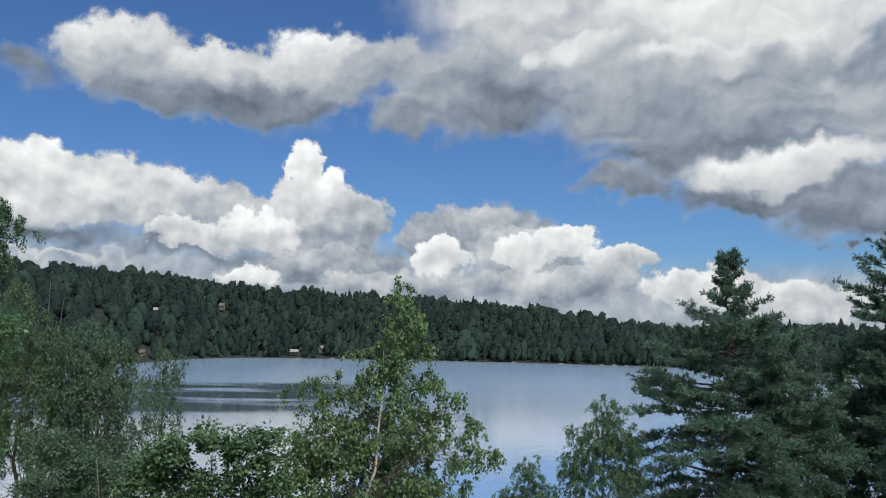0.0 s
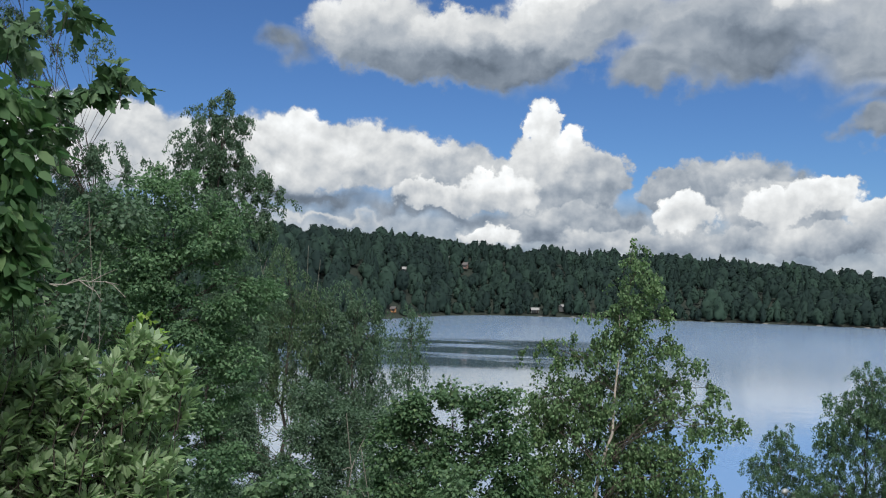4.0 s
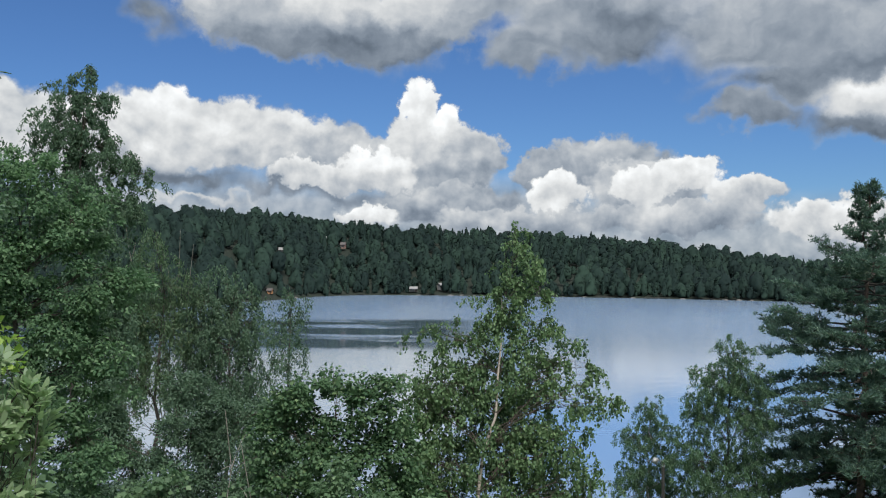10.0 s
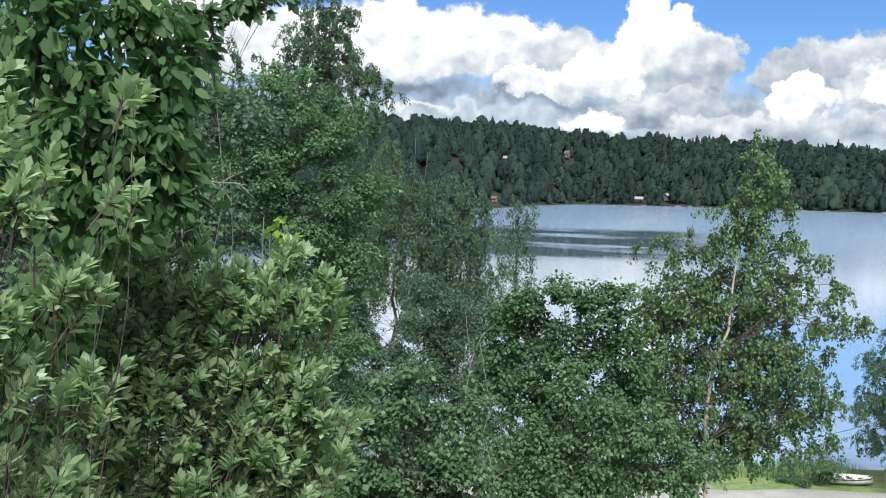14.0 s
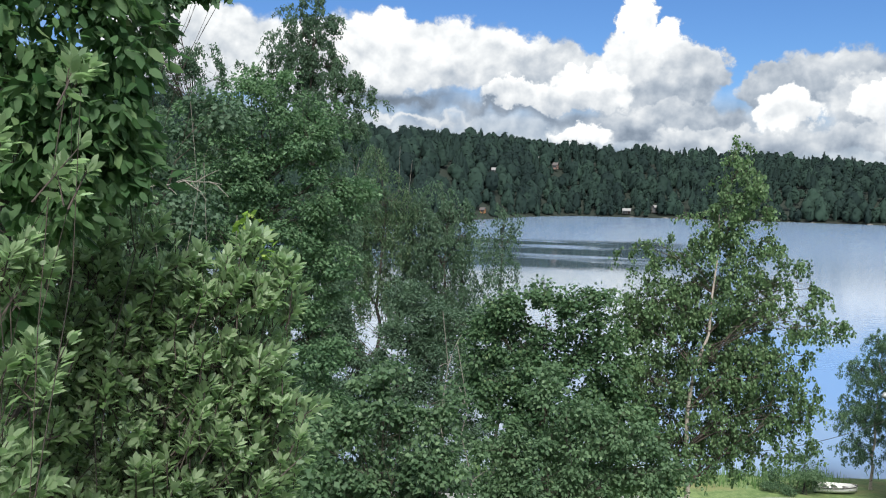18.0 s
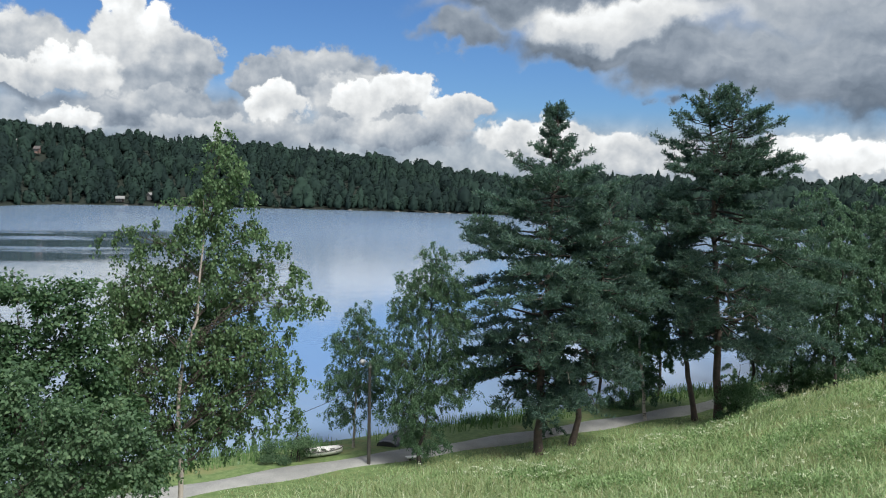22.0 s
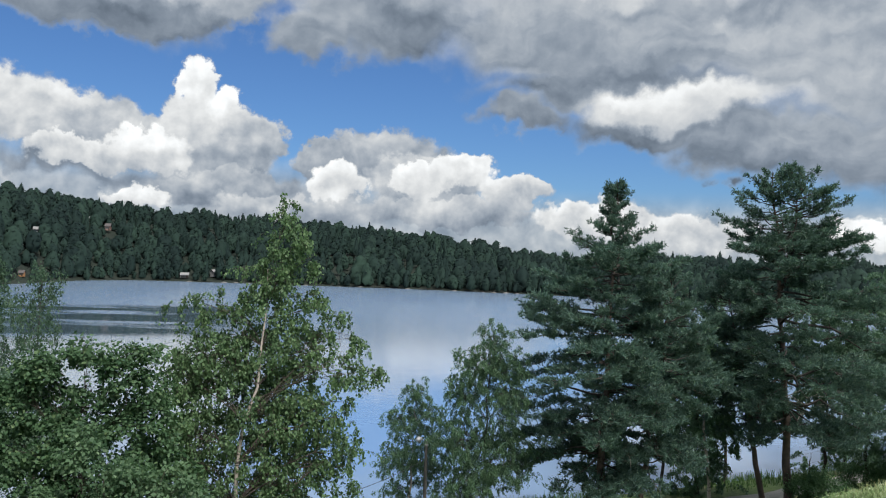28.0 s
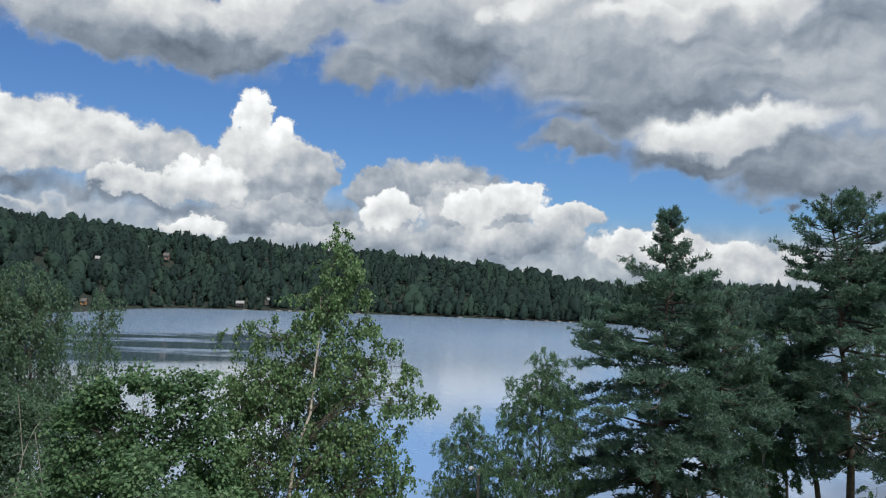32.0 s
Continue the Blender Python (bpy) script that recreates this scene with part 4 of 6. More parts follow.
bare_line = bent_line(bare_from, bare_to, 9, 0.05, rng_b, 0.012) - np.array(behind.matrix_basis.translation)
bare = part("dead_limb", mesh_of("limb", *tubes([bare_line], [np.linspace(0.013, 0.004, 9)], 6), True), DEADWOOD, behind, "bare grey dead limb")
for k in (3, 4, 5, 6, 7):
    fork = bare_line[k] + (bare_line[k + 1] - bare_line[k]) * 1.6 + np.array([0, 0, rng_b.choice([-0.16, 0.10])]) + rng_b.normal(0, 0.04, 3)
    part("twig", mesh_of("twig", *tubes([bent_line(bare_line[k], fork, 4, 0.06, rng_b)], [np.linspace(0.008, 0.003, 4)], 4), True), DEADWOOD, bare)
# weeping birches by the water
broadleaf("weeping_birch", "weeping birch with brownish hanging twigs", "birch tree", 15, 31.0, (-38.4, 31.0), (-38.2, 3.0),
          [(-38.4, 2.4, 0.7, 0.8, 0.9), (-38.7, 1.0, 1.2, 1.0, 1.0), (-39.5, -0.8, 1.5, 1.3, 1.0), (-37.4, -0.6, 1.5, 1.3, 1.0), (-39.8, -2.8, 1.5, 2.0, 1.1), (-37.6, -3.2, 1.7, 2.0, 1.1), (-39.6, -5.6, 1.6, 1.8, 0.9), (-37.4, -5.8, 1.4, 1.7, 0.8)],
          (LEAF_WEEP, BARK_DARK, TWIG), 0.125, 0.5, 0.12, 1.2, 4, 0.95, 1.1, clump=0.30, fill=0.8)
broadleaf("weeping_birch", "dense green weeping birch by the lake", "birch tree", 16, 31.0, (-34.2, 31.0), (-34.0, 0.9),
          [(-34.5, 0.0, 0.9, 0.7, 1.0), (-35.4, -1.1, 1.2, 0.9, 1.0), (-33.5, -1.3, 1.1, 0.9, 1.0), (-35.4, -2.8, 1.6, 1.6, 1.2), (-33.0, -2.4, 1.4, 1.7, 1.2), (-34.8, -4.8, 1.8, 1.8, 1.2), (-32.6, -5.2, 1.2, 1.8, 1.1), (-34.2, -7.6, 2.3, 1.8, 1.1), (-33.2, -10.2, 2.2, 1.6, 1.0)],
          (LEAF_DARK, BARK_DARK, TWIG), 0.125, 0.55, 0.12, 1.2, 4, 1.05, 0.8, clump=0.30, fill=0.9)
broadleaf("weeping_birch", "small dark weeping birch at the water", "birch tree", 17, 36.0, (-30.4, 36.0), (-30.1, -0.3),
          [(-30.1, -1.4, 0.9, 0.9, 1.0), (-30.3, -3.2, 1.4, 1.2, 1.0), (-30.6, -5.0, 1.4, 1.2, 0.9), (-30.2, -6.8, 1.6, 1.2, 0.7)],
          (LEAF_DARK, BARK_DARK, TWIG), 0.125, 0.55, 0.11, 1.2, 3, 0.75, 0.7, clump=0.30, fill=0.7)
broadleaf("alder_tree", "low alder at the water's edge", "tree", 27, 40.0, (-41.5, 40.0), (-41.8, 0.6),
          [(-42.2, -1.0, 2.4, 1.6, 1.0), (-41.0, -3.6, 2.2, 1.8, 1.0), (-43.4, -5.4, 2.6, 2.2, 1.0), (-41.0, -7.6, 1.8, 1.8, 1.1), (-40.4, -9.6, 1.2, 1.2, 1.0), (-37.2, -7.0, 1.0, 1.4, 1.0), (-35.8, -9.0, 1.4, 1.2, 1.0)],
          (LEAF_DARK, BARK_DARK, TWIG), 0.14, 0.75, 0.12, 0.6, 3, 1.1, 0.8)
# the thicket below the balcony
broadleaf("maple_tree", "bushy green maple below the balcony", "tree", 18, 17.5, (-27.0, 17.5), (-27.4, -5.4),
          [(-27.4, -6.4, 1.4, 1.2, 1.0), (-29.4, -8.4, 1.7, 1.4, 1.1), (-25.8, -8.2, 1.8, 1.5, 1.1), (-24.2, -7.2, 0.9, 0.9, 0.6), (-29.8, -7.4, 1.6, 1.3, 1.0), (-25.0, -6.8, 1.5, 1.1, 0.9), (-31.0, -9.6, 1.7, 1.7, 1.1), (-23.2, -9.2, 1.5, 1.5, 1.0), (-28.4, -10.8, 2.8, 2.0, 1.2), (-24.6, -11.0, 2.6, 2.2, 1.2), (-31.2, -12.4, 1.6, 1.8, 1.0), (-28.0, -14.0, 3.4, 2.4, 1.2), (-23.6, -14.6, 3.0, 2.4, 1.2), (-26.8, -18.0, 5.4, 3.2, 1.2)],
          (LEAF_ROWAN, BARK_DARK, TWIG), 0.085, 0.85, 0.07, 0.2, 3, 1.05, stems=2, fine=True)
BUSH_BACK = [(-36.6, -9.0, 1.5, 1.2, 1.1), (-36.0, -7.2, 1.3, 1.2, 1.1), (-34.2, -8.4, 1.5, 1.4, 1.1), (-40.9, -8.9, 0.8, 1.2, 1.1), (-38.9, -10.8, 1.2, 0.7, 1.1),
              (-36.6, -12.6, 1.4, 1.2, 1.2), (-31.4, -8.8, 1.6, 1.5, 1.1), (-30.4, -11.4, 1.8, 1.7, 1.1), (-37.2, -7.2, 0.5, 1.2, 1.0), (-35.0, -10.8, 1.7, 1.5, 1.1),
              (-37.2, -11.6, 1.0, 1.4, 0.8)]
BUSH_FRONT = [(-35.0, -13.6, 2.6, 1.8, 1.1), (-32.0, -11.6, 1.4, 2.0, 1.1), (-32.4, -15.4, 2.6, 2.2, 1.1), (-36.4, -16.6, 3.0, 2.0, 1.1), (-41.6, -10.2, 1.6, 2.2, 1.1),
              (-41.0, -14.6, 2.2, 1.8, 1.1), (-38.2, -11.0, 0.8, 0.7, 1.0), (-40.0, -12.4, 1.4, 1.4, 1.2), (-42.8, -12.6, 1.6, 2.0, 1.2), (-39.0, -14.8, 1.8, 1.3, 1.2),
              (-41.0, -7.6, 1.0, 1.2, 0.9)]
broadleaf("alder_bush", "dark alder bush close to the water", "bush", 19, 24.0, (-36.4, 24.0), (-36.2, -7.8),
          BUSH_BACK + BUSH_FRONT,
          (LEAF_DARK, BARK_DARK, TWIG), 0.085, 0.8, 0.07, 0.2, 3, 1.35, stems=3)
broadleaf("hazel_bush", "light green hazel bush in the thicket", "bush", 20, 11.0, (-38.6, 11.0), (-38.0, -11.2),
          [(-38.4, -12.6, 2.0, 1.5, 1.0), (-41.0, -15.4, 2.2, 2.0, 1.1), (-37.0, -15.2, 2.2, 1.7, 1.1), (-33.8, -14.4, 1.4, 1.5, 0.8), (-39.4, -18.6, 3.6, 2.4, 1.2), (-34.4, -18.0, 2.6, 2.2, 1.1), (-38.0, -21.5, 6.0, 2.6, 1.2)],
          (LEAF_LIGHT, BARK_DARK, TWIG), 0.075, 0.8, 0.04, 0.2, 3, 1.1, stems=4)
broadleaf("rowan_bush", "leafy green rowan bush below the birch", "bush", 21, 13.0, (-25.0, 13.0), (-26.0, -11.6),
          [(-26.6, -13.0, 1.9, 1.5, 0.9), (-30.0, -16.4, 2.2, 2.0, 1.1), (-23.4, -14.8, 2.4, 2.0, 1.1), (-26.6, -17.6, 3.0, 2.4, 1.2), (-20.8, -17.0, 2.4, 2.2, 1.1), (-30.0, -20.5, 3.4, 2.4, 1.2), (-24.0, -20.5, 4.0, 2.4, 1.2)],
          (LEAF_LIGHT, BARK_DARK, TWIG), 0.075, 0.7, 0.04, 0.3, 3, 1.1, stems=4)
broadleaf("goat_willow", "pale green goat willow bush close to the balcony", "bush", 22, 4.6, (-51.5, 4.8), (-50.5, -3.0),
          [(-47.2, -3.0, 1.3, 1.4, 0.7), (-53.5, -4.8, 2.2, 1.6, 0.8), (-48.6, -6.4, 3.0, 1.8, 0.9), (-45.4, -6.4, 1.7, 1.9, 0.9), (-54.0, -9.2, 3.2, 2.4, 0.8), (-48.2, -10.4, 3.4, 2.2, 1.0), (-45.4, -13.0, 2.4, 2.6, 1.0), (-51.5, -13.6, 4.0, 2.6, 1.0), (-58.0, -12.5, 3.6, 3.0, 0.9), (-47.0, -17.0, 3.6, 2.6, 1.1),
           (-54.0, -18.0, 5.0, 3.0, 1.1), (-60.5, -17.5, 4.0, 3.0, 1.1), (-61.2, -7.0, 1.6, 2.4, 0.9), (-50.0, -21.0, 7.0, 2.4, 1.1), (-54.6, -6.4, 2.2, 1.7, 1.1), (-51.4, -7.6, 2.2, 1.7, 1.1), (-56.0, -11.0, 2.4, 2.0, 1.0), (-49.6, -14.4, 2.6, 2.0, 1.0), (-52.6, -10.4, 2.0, 1.6, 1.0),
           (-59.4, -4.4, 1.7, 1.5, 0.8), (-56.4, -3.8, 2.2, 1.6, 0.9), (-50.8, -4.6, 1.7, 1.2, 0.8), (-57.0, -8.0, 2.4, 2.0, 0.9), (-64.5, -14.0, 3.0, 4.0, 1.0), (-53.0, -2.6, 1.4, 0.9, 0.7)],
          (LEAF_GOAT, BARK_DARK, TWIG), 0.064, 0.44, 0.03, -0.6, 4, 2.3, stems=4, outline=OVAL, singles=280, rosette=True, clump=0.098, fill=0.75)
broadleaf("goat_willow", "pale green goat willow shoots in front of the maple", "bush", 29, 3.5, (-73.0, 3.6), (-65.0, 1.0),
          [(-57.5, 7.0, 0.8, 0.9, 1.0), (-57.9, 1.2, 1.1, 1.0, 1.0), (-62.6, 0.8, 1.6, 2.2, 0.9), (-64.8, 5.5, 1.8, 2.4, 0.9), (-61.0, -4.4, 2.2, 1.8, 1.0), (-65.0, -8.0, 2.6, 4.0, 1.0), (-60.0, -11.0, 2.0, 2.0, 0.9), (-63.0, -16.0, 3.4, 3.0, 1.0)],
          (LEAF_GOAT, BARK_DARK, TWIG), 0.062, 0.44, 0.012, -0.6, 3, 2.0, stems=3, outline=OVAL, rosette=True, clump=0.095, fill=0.7)
broadleaf("maple_tree", "broad-leaved maple reaching close to the balcony", "tree", 23, 4.2, (-64.0, 5.0), (-61.0, 18.0),
          [(-61.0, 14.5, 2.8, 2.2, 0.9), (-57.0, 11.2, 2.6, 2.2, 1.2), (-60.6, 9.5, 2.2, 2.6, 1.1), (-54.8, 8.2, 2.2, 2.2, 1.2), (-57.6, 6.0, 3.0, 2.6, 1.3), (-54.4, 4.2, 1.9, 2.2, 1.2), (-57.4, 1.8, 3.0, 2.4, 1.2), (-54.9, 0.4, 1.7, 1.8, 1.0),
           (-60.8, 3.0, 2.2, 2.6, 1.0), (-58.5, -1.6, 2.4, 1.8, 1.0), (-63.0, -6.0, 3.0, 3.0, 1.0), (-64.5, -12.0, 3.0, 4.0, 1.0)],
          (LEAF_MAPLE, BARK_DARK, TWIG), 0.085, 0.50, 0.05, 0.6, 4, 1.4, outline=OVAL, singles=280, clump=0.16, loose=0.8)
broadleaf("maple_tree", "young maple twigs with lobed sunlit leaves against the sky", "tree", 30, 4.4, (-60.0, 4.8), (-54.0, 12.0),
          [(-55.0, 14.6, 1.0, 0.8, 0.6), (-52.2, 11.4, 0.8, 0.5, 0.7), (-50.4, 12.6, 0.7, 0.4, 0.7), (-48.8, 13.6, 0.7, 0.4, 0.7), (-51.8, 16.8, 0.6, 1.0, 0.6), (-53.4, 9.6, 0.8, 0.7, 0.7)],
          (LEAF_LIGHT, BARK_DARK, TWIG), 0.085, 0.8, 0.011, 0.4, 2, 1.3, outline=LOBED, singles=60, clump=0.12, loose=0.7)
broadleaf("hazel_bush", "dense hazel bush behind the goat willow", "bush", 28, 8.0, (-52.0, 8.0), (-52.0, -4.0),
          [(-47.0, -7.6, 2.6, 2.6, 1.1), (-56.0, -1.0, 3.0, 2.6, 1.1), (-61.0, 2.0, 3.0, 3.0, 1.1), (-61.5, 8.5, 3.4, 3.4, 1.0), (-65.0, 0.0, 3.0, 4.0, 1.0), (-52.5, -7.0, 3.2, 2.6, 1.1), (-58.5, -6.6, 3.4, 3.0, 1.1), (-45.6, -12.0, 2.8, 2.8, 1.1), (-50.6, -12.4, 3.4, 3.0, 1.1), (-56.6, -12.6, 3.6, 3.2, 1.1), (-62.4, -12.0, 3.4, 3.4, 1.1), (-45.4, -17.0, 3.2, 2.8, 1.1), (-51.4, -17.6, 4.0, 3.0, 1.1), (-58.6, -18.0, 4.2, 3.0, 1.1)],
          (LEAF_LIGHT, BARK_DARK, TWIG), 0.085, 0.8, 0.04, 0.2, 3, 1.2, stems=4)
# by the road and the shore
BIRCH_FAR = (LEAF_BIRCH_FAR, BARK_BIRCH, TWIG)
broadleaf("birch_tree", "slim silver birch on the shore", "birch tree", 24, 50.0, (-7.3, 50.0), (-7.0, -7.6),
          [(-7.0, -8.6, 0.9, 0.9, 1.0), (-8.0, -10.4, 1.1, 1.2, 1.1), (-6.2, -10.4, 1.3, 1.5, 1.1), (-7.8, -12.8, 1.6, 1.5, 1.2), (-6.0, -13.2, 1.2, 1.5, 1.1), (-8.0, -14.8, 1.3, 0.9, 0.9)],
          BIRCH_FAR, 0.105, 0.65, 0.08, 0.9, 4, 1.1, 0.38, clump=0.27, fill=0.8, group="birches by the road")
broadleaf("birch_tree", "leafy dark-stemmed birch beside the gravel road", "birch tree", 25, 46.0, (-2.8, 46.0), (-1.9, -3.5),
          [(-2.0, -4.6, 0.9, 1.0, 0.9), (-2.9, -6.6, 1.5, 1.5, 1.0), (-1.3, -6.6, 1.4, 1.4, 1.0), (-3.8, -8.4, 1.4, 1.4, 1.1), (-1.0, -9.0, 1.5, 1.7, 1.1), (-4.0, -11.4, 1.9, 1.8, 1.2), (-1.2, -12.4, 1.9, 2.0, 1.2), (-3.4, -14.4, 2.2, 1.8, 1.2), (-2.6, -16.4, 1.6, 0.9, 0.9)],
          (LEAF_BIRCH_FAR, BARK_DARK, TWIG), 0.105, 0.65, 0.10, 0.9, 4, 1.2, 0.42, clump=0.27, fill=0.9, group="birches by the road")
pine("pine_tree", "tall dark green pine with a pointed open top", 31, (5.1, 48.0), (5.7, 5.4), (0.17, 2.8, 0.30, 4.4, 0.55, 4.7, 0.66, 4.2, 0.75, 3.4, 0.81, 2.7, 0.85, 2.2, 0.875, 1.2, 0.93, 0.85, 1.0, 0.15), 190, 0.24, "pines by the road", 0.28, None, (0.14, -85.0), 4, 0.82)
pine("pine_tree", "lower pine grown into its neighbour", 32, (7.2, 50.5), (9.4, -0.4), (0.25, 3.0, 0.45, 4.0, 0.65, 3.8, 0.85, 2.6, 1.0, 0.5), 120, 0.2, "pines by the road")
pine("pine_tree", "tall broad pine with a forked flat top", 33, (16.4, 57.5), (15.1, 6.1), (0.24, 4.4, 0.4, 5.6, 0.55, 5.8, 0.68, 4.6, 0.8, 3.5, 0.88, 2.7, 0.95, 1.6, 1.0, 0.4), 180, 0.27, "pines by the road", 0.30, (16.9, 6.0), (0.4, 100.0), 12, 0.93)
pine("pine_tree", "slim pine with a bare trunk", 34, (15.0, 58.5), (12.6, -0.4), (0.36, 2.6, 0.6, 3.6, 0.8, 2.8, 1.0, 0.5), 100, 0.2, "pines by the road")
broadleaf("weeping_birch", "dark weeping birch between the pines", "birch tree", 35, 53.0, (5.3, 53.0), (5.2, -8.5),
          [(4.4, -11.5, 1.2, 1.8, 0.9), (6.2, -12.0, 1.3, 1.8, 0.9), (4.8, -14.4, 1.3, 1.2, 0.9)], (LEAF_DARK, BARK_DARK, TWIG), 0.12, 0.65, 0.1, 1.0, 3, 0.8, 0.8)
broadleaf("birch_tree", "birch standing between the two tall pines", "birch tree", 36, 58.0, (11.9, 58.0), (10.6, -1.8),
          [(9.4, -3.0, 1.7, 1.4, 1.0), (11.6, -5.2, 1.8, 1.8, 1.0), (9.8, -7.6, 2.0, 2.0, 1.0), (11.8, -9.8, 1.8, 1.8, 1.0), (10.6, -12.0, 1.6, 1.2, 0.7)], BIRCH_FAR, 0.13, 0.65, 0.12, 0.8, 3, 1.0, 0.6)
broadleaf("bush", "dark leafy bush at the foot of a pine", "bush", 37, 57.0, (17.4, 57.0), (17.6, -10.4),
          [(17.2, -12.4, 1.2, 1.6, 1.0), (18.6, -12.2, 0.9, 1.3, 1.0), (16.6, -13.6, 0.9, 0.9, 1.0)], (LEAF_ALDER, BARK_DARK, TWIG), 0.11, 0.75, 0.06, 0.1, 3, 1.0, stems=3)
for seed, az, d, top, wide in ((41, 20.6, 66.0, -1.0, 2.0), (42, 23.0, 64.0, -1.5, 2.0), (43, 25.4, 76.0, -0.8, 2.1), (44, 27.6, 72.0, -0.6, 2.2), (45, 19.4, 74.0, -2.5, 1.6), (46, 30.0, 70.0, -0.4, 2.4)):
    broadleaf("birch_tree", "leafy birch in the row beyond the meadow", "birch tree", seed, d, (az, d), (az, top),
              [(az, top - 1.2, wide * 0.6, 1.2, 1.2), (az - 0.9, top - 3.4, wide * 0.8, 1.7, 1.2), (az + 0.9, top - 3.8, wide * 0.8, 1.8, 1.2), (az, top - 6.0, wide * 1.1, 1.9, 1.2), (az - 0.6, top - 8.4, wide * 1.1, 1.3, 1.0)],
              (LEAF_SHORE, BARK_DARK, TWIG), 0.18, 0.7, 0.14, 0.6, 3, 0.8, 0.5, group="trees beyond the meadow")


for seed, az, d, top, wide in ((47, 9.0, 66.0, -2.4, 1.9), (48, 12.6, 68.0, -1.4, 2.0), (49, 18.4, 68.0, -0.6, 2.0), (50, 21.8, 78.0, 0.2, 2.0), (51, 11.0, 62.0, -6.0, 1.5), (52, 24.2, 82.0, 0.2, 2.0), (53, 26.6, 84.0, 0.2, 2.2), (54, 29.4, 82.0, 0.4, 2.2)):
    broadleaf("alder_tree", "dark alder behind the pines by the shore", "tree", seed, d, (az, d), (az, top),
              [(az, top - 1.2, wide * 0.7, 1.3, 1.2), (az - 0.8, top - 3.6, wide * 0.8, 1.9, 1.2), (az + 0.9, top - 4.0, wide * 0.8, 1.9, 1.2), (az, top - 6.4, wide * 1.0, 1.9, 0.8)],
              (LEAF_SHORE, BARK_DARK, TWIG), 0.21, 0.7, 0.13, 0.5, 3, 0.95, 0.6, group="trees behind the pines")


# ---- the wooded hill across the lake ----
CLEARINGS = ((-22.15, 607, 0.42), (-20.4, 606, 0.30), (-26.76, 706, 0.17), (-27.87, 706, 0.17), (-30.7, 606, 0.15), (-7.3, 640, 0.16), (-31.45, 514, 0.45))


def far_forest():
    """Spruces and broadleaved trees: lumpy crowns covered in leafy sprays."""
    rng = np.random.default_rng(5)
    n = 5600
    az = np.where(rng.uniform(0, 1, n) < 0.88, rng.uniform(-49, 34, n), rng.uniform(-72, -49, n))
    r = np.interp(az, FAR_AZ, FAR_R) + 4 + rng.uniform(0, 1, n) ** 0.8 * 250
    for deep, step in ((2.0, 0.55), (8.0, 0.65), (226.0, 0.34), (238.0, 0.30), (246.0, 0.34)):
        row = np.arange(-72, 34, step)
        az = np.concatenate([az, row + rng.normal(0, 0.12, len(row))])
        r = np.concatenate([r, np.interp(row, FAR_AZ, FAR_R) + deep + rng.uniform(-2, 4, len(row))])
    clear = np.zeros(len(az), bool)
    for h_az, h_r, half in CLEARINGS:
        clear |= (np.abs(az - h_az) < half) & (r < h_r + 5) & (r > h_r - 32)
    az, r = az[~clear], r[~clear]
    x, y = r * np.sin(np.radians(az)), r * np.cos(np.radians(az))
    z = land(x, y)
    n = len(x)
    t = (r - np.interp(az, FAR_AZ, FAR_R)) / 250
    patch = np.sin(az * 0.9) + np.sin(az * 2.3 + t * 6) + 0.8 * np.sin(t * 9 + az * 0.6)
    spruce = rng.uniform(-0.5, 2.6, n) < patch * 0.5 + (t - 0.45) * 0.4 + 0.7 * (t > 0.85)
    tall = np.where(spruce, rng.uniform(8.5, 15, n) * np.where(t > 0.85, 0.88, 1.0), rng.uniform(6.0, 13.5, n)) * np.where(t > 0.80, rng.uniform(0.55, 0.95, n), rng.uniform(0.9, 1.2, n)) * np.where(t < 0.03, 0.7, 1.0) * np.where(rng.uniform(0, 1, n) < 0.06, 1.14, 1.0)
    wide = np.where(spruce, tall * rng.uniform(0.19, 0.26, n), tall * rng.uniform(0.26, 0.42, n))
    tint = np.where(spruce, rng.uniform(0.05, 0.45, n), np.clip(rng.uniform(0.0, 0.95, n) + 0.22 * patch, 0, 1.2))
    # each crown a lumpy dome or cone
    rings, sides = 6, 7
    hr = np.linspace(0.0, 1.0, rings)[None, :, None]
    ar = (np.arange(sides) * 2 * math.pi / sides)[None, None, :]
    taper = np.where(spruce, 1.0, rng.uniform(0.0, 0.65, n))
    cone = spruce[:, None, None]

    def crown_shape(h, point):
        dome = np.sqrt(np.clip(1 - (1.75 * h - 0.78) ** 2, 0.01, 1))
        return dome + ((1.02 - h) ** 0.85 * np.minimum(1.0, 0.35 + h * 4) - dome) * point

    prof = crown_shape(hr, taper[:, None, None])
    lump = rng.uniform(0.62, 1.22, (n, rings, sides))
    turn = rng.uniform(0, 6.3, (n, 1, 1))
    rad = wide[:, None, None] * prof * lump
    low = np.where(t < 0.06, 0.04, 0.12)[:, None, None]
    hz = z[:, None, None] + tall[:, None, None] * (low + (1 - low) * np.clip(hr + rng.normal(0, 0.035, (n, rings, sides)) * (hr < 0.99), 0, 1))
    cv = np.stack([x[:, None, None] + rad * np.cos(ar + turn), y[:, None, None] + rad * np.sin(ar + turn), hz], -1).reshape(-1, 3)
    base = (np.arange(n)[:, None, None] * rings + np.arange(rings - 1)[None, :, None]) * sides
    p, q = np.arange(sides), (np.arange(sides) + 1) % sides
    quads = np.stack([base + p, base + q, base + sides + q, base + sides + p], -1).reshape(-1, 4)
    cf = np.concatenate([quads[:, :3], quads[:, [0, 2, 3]]])
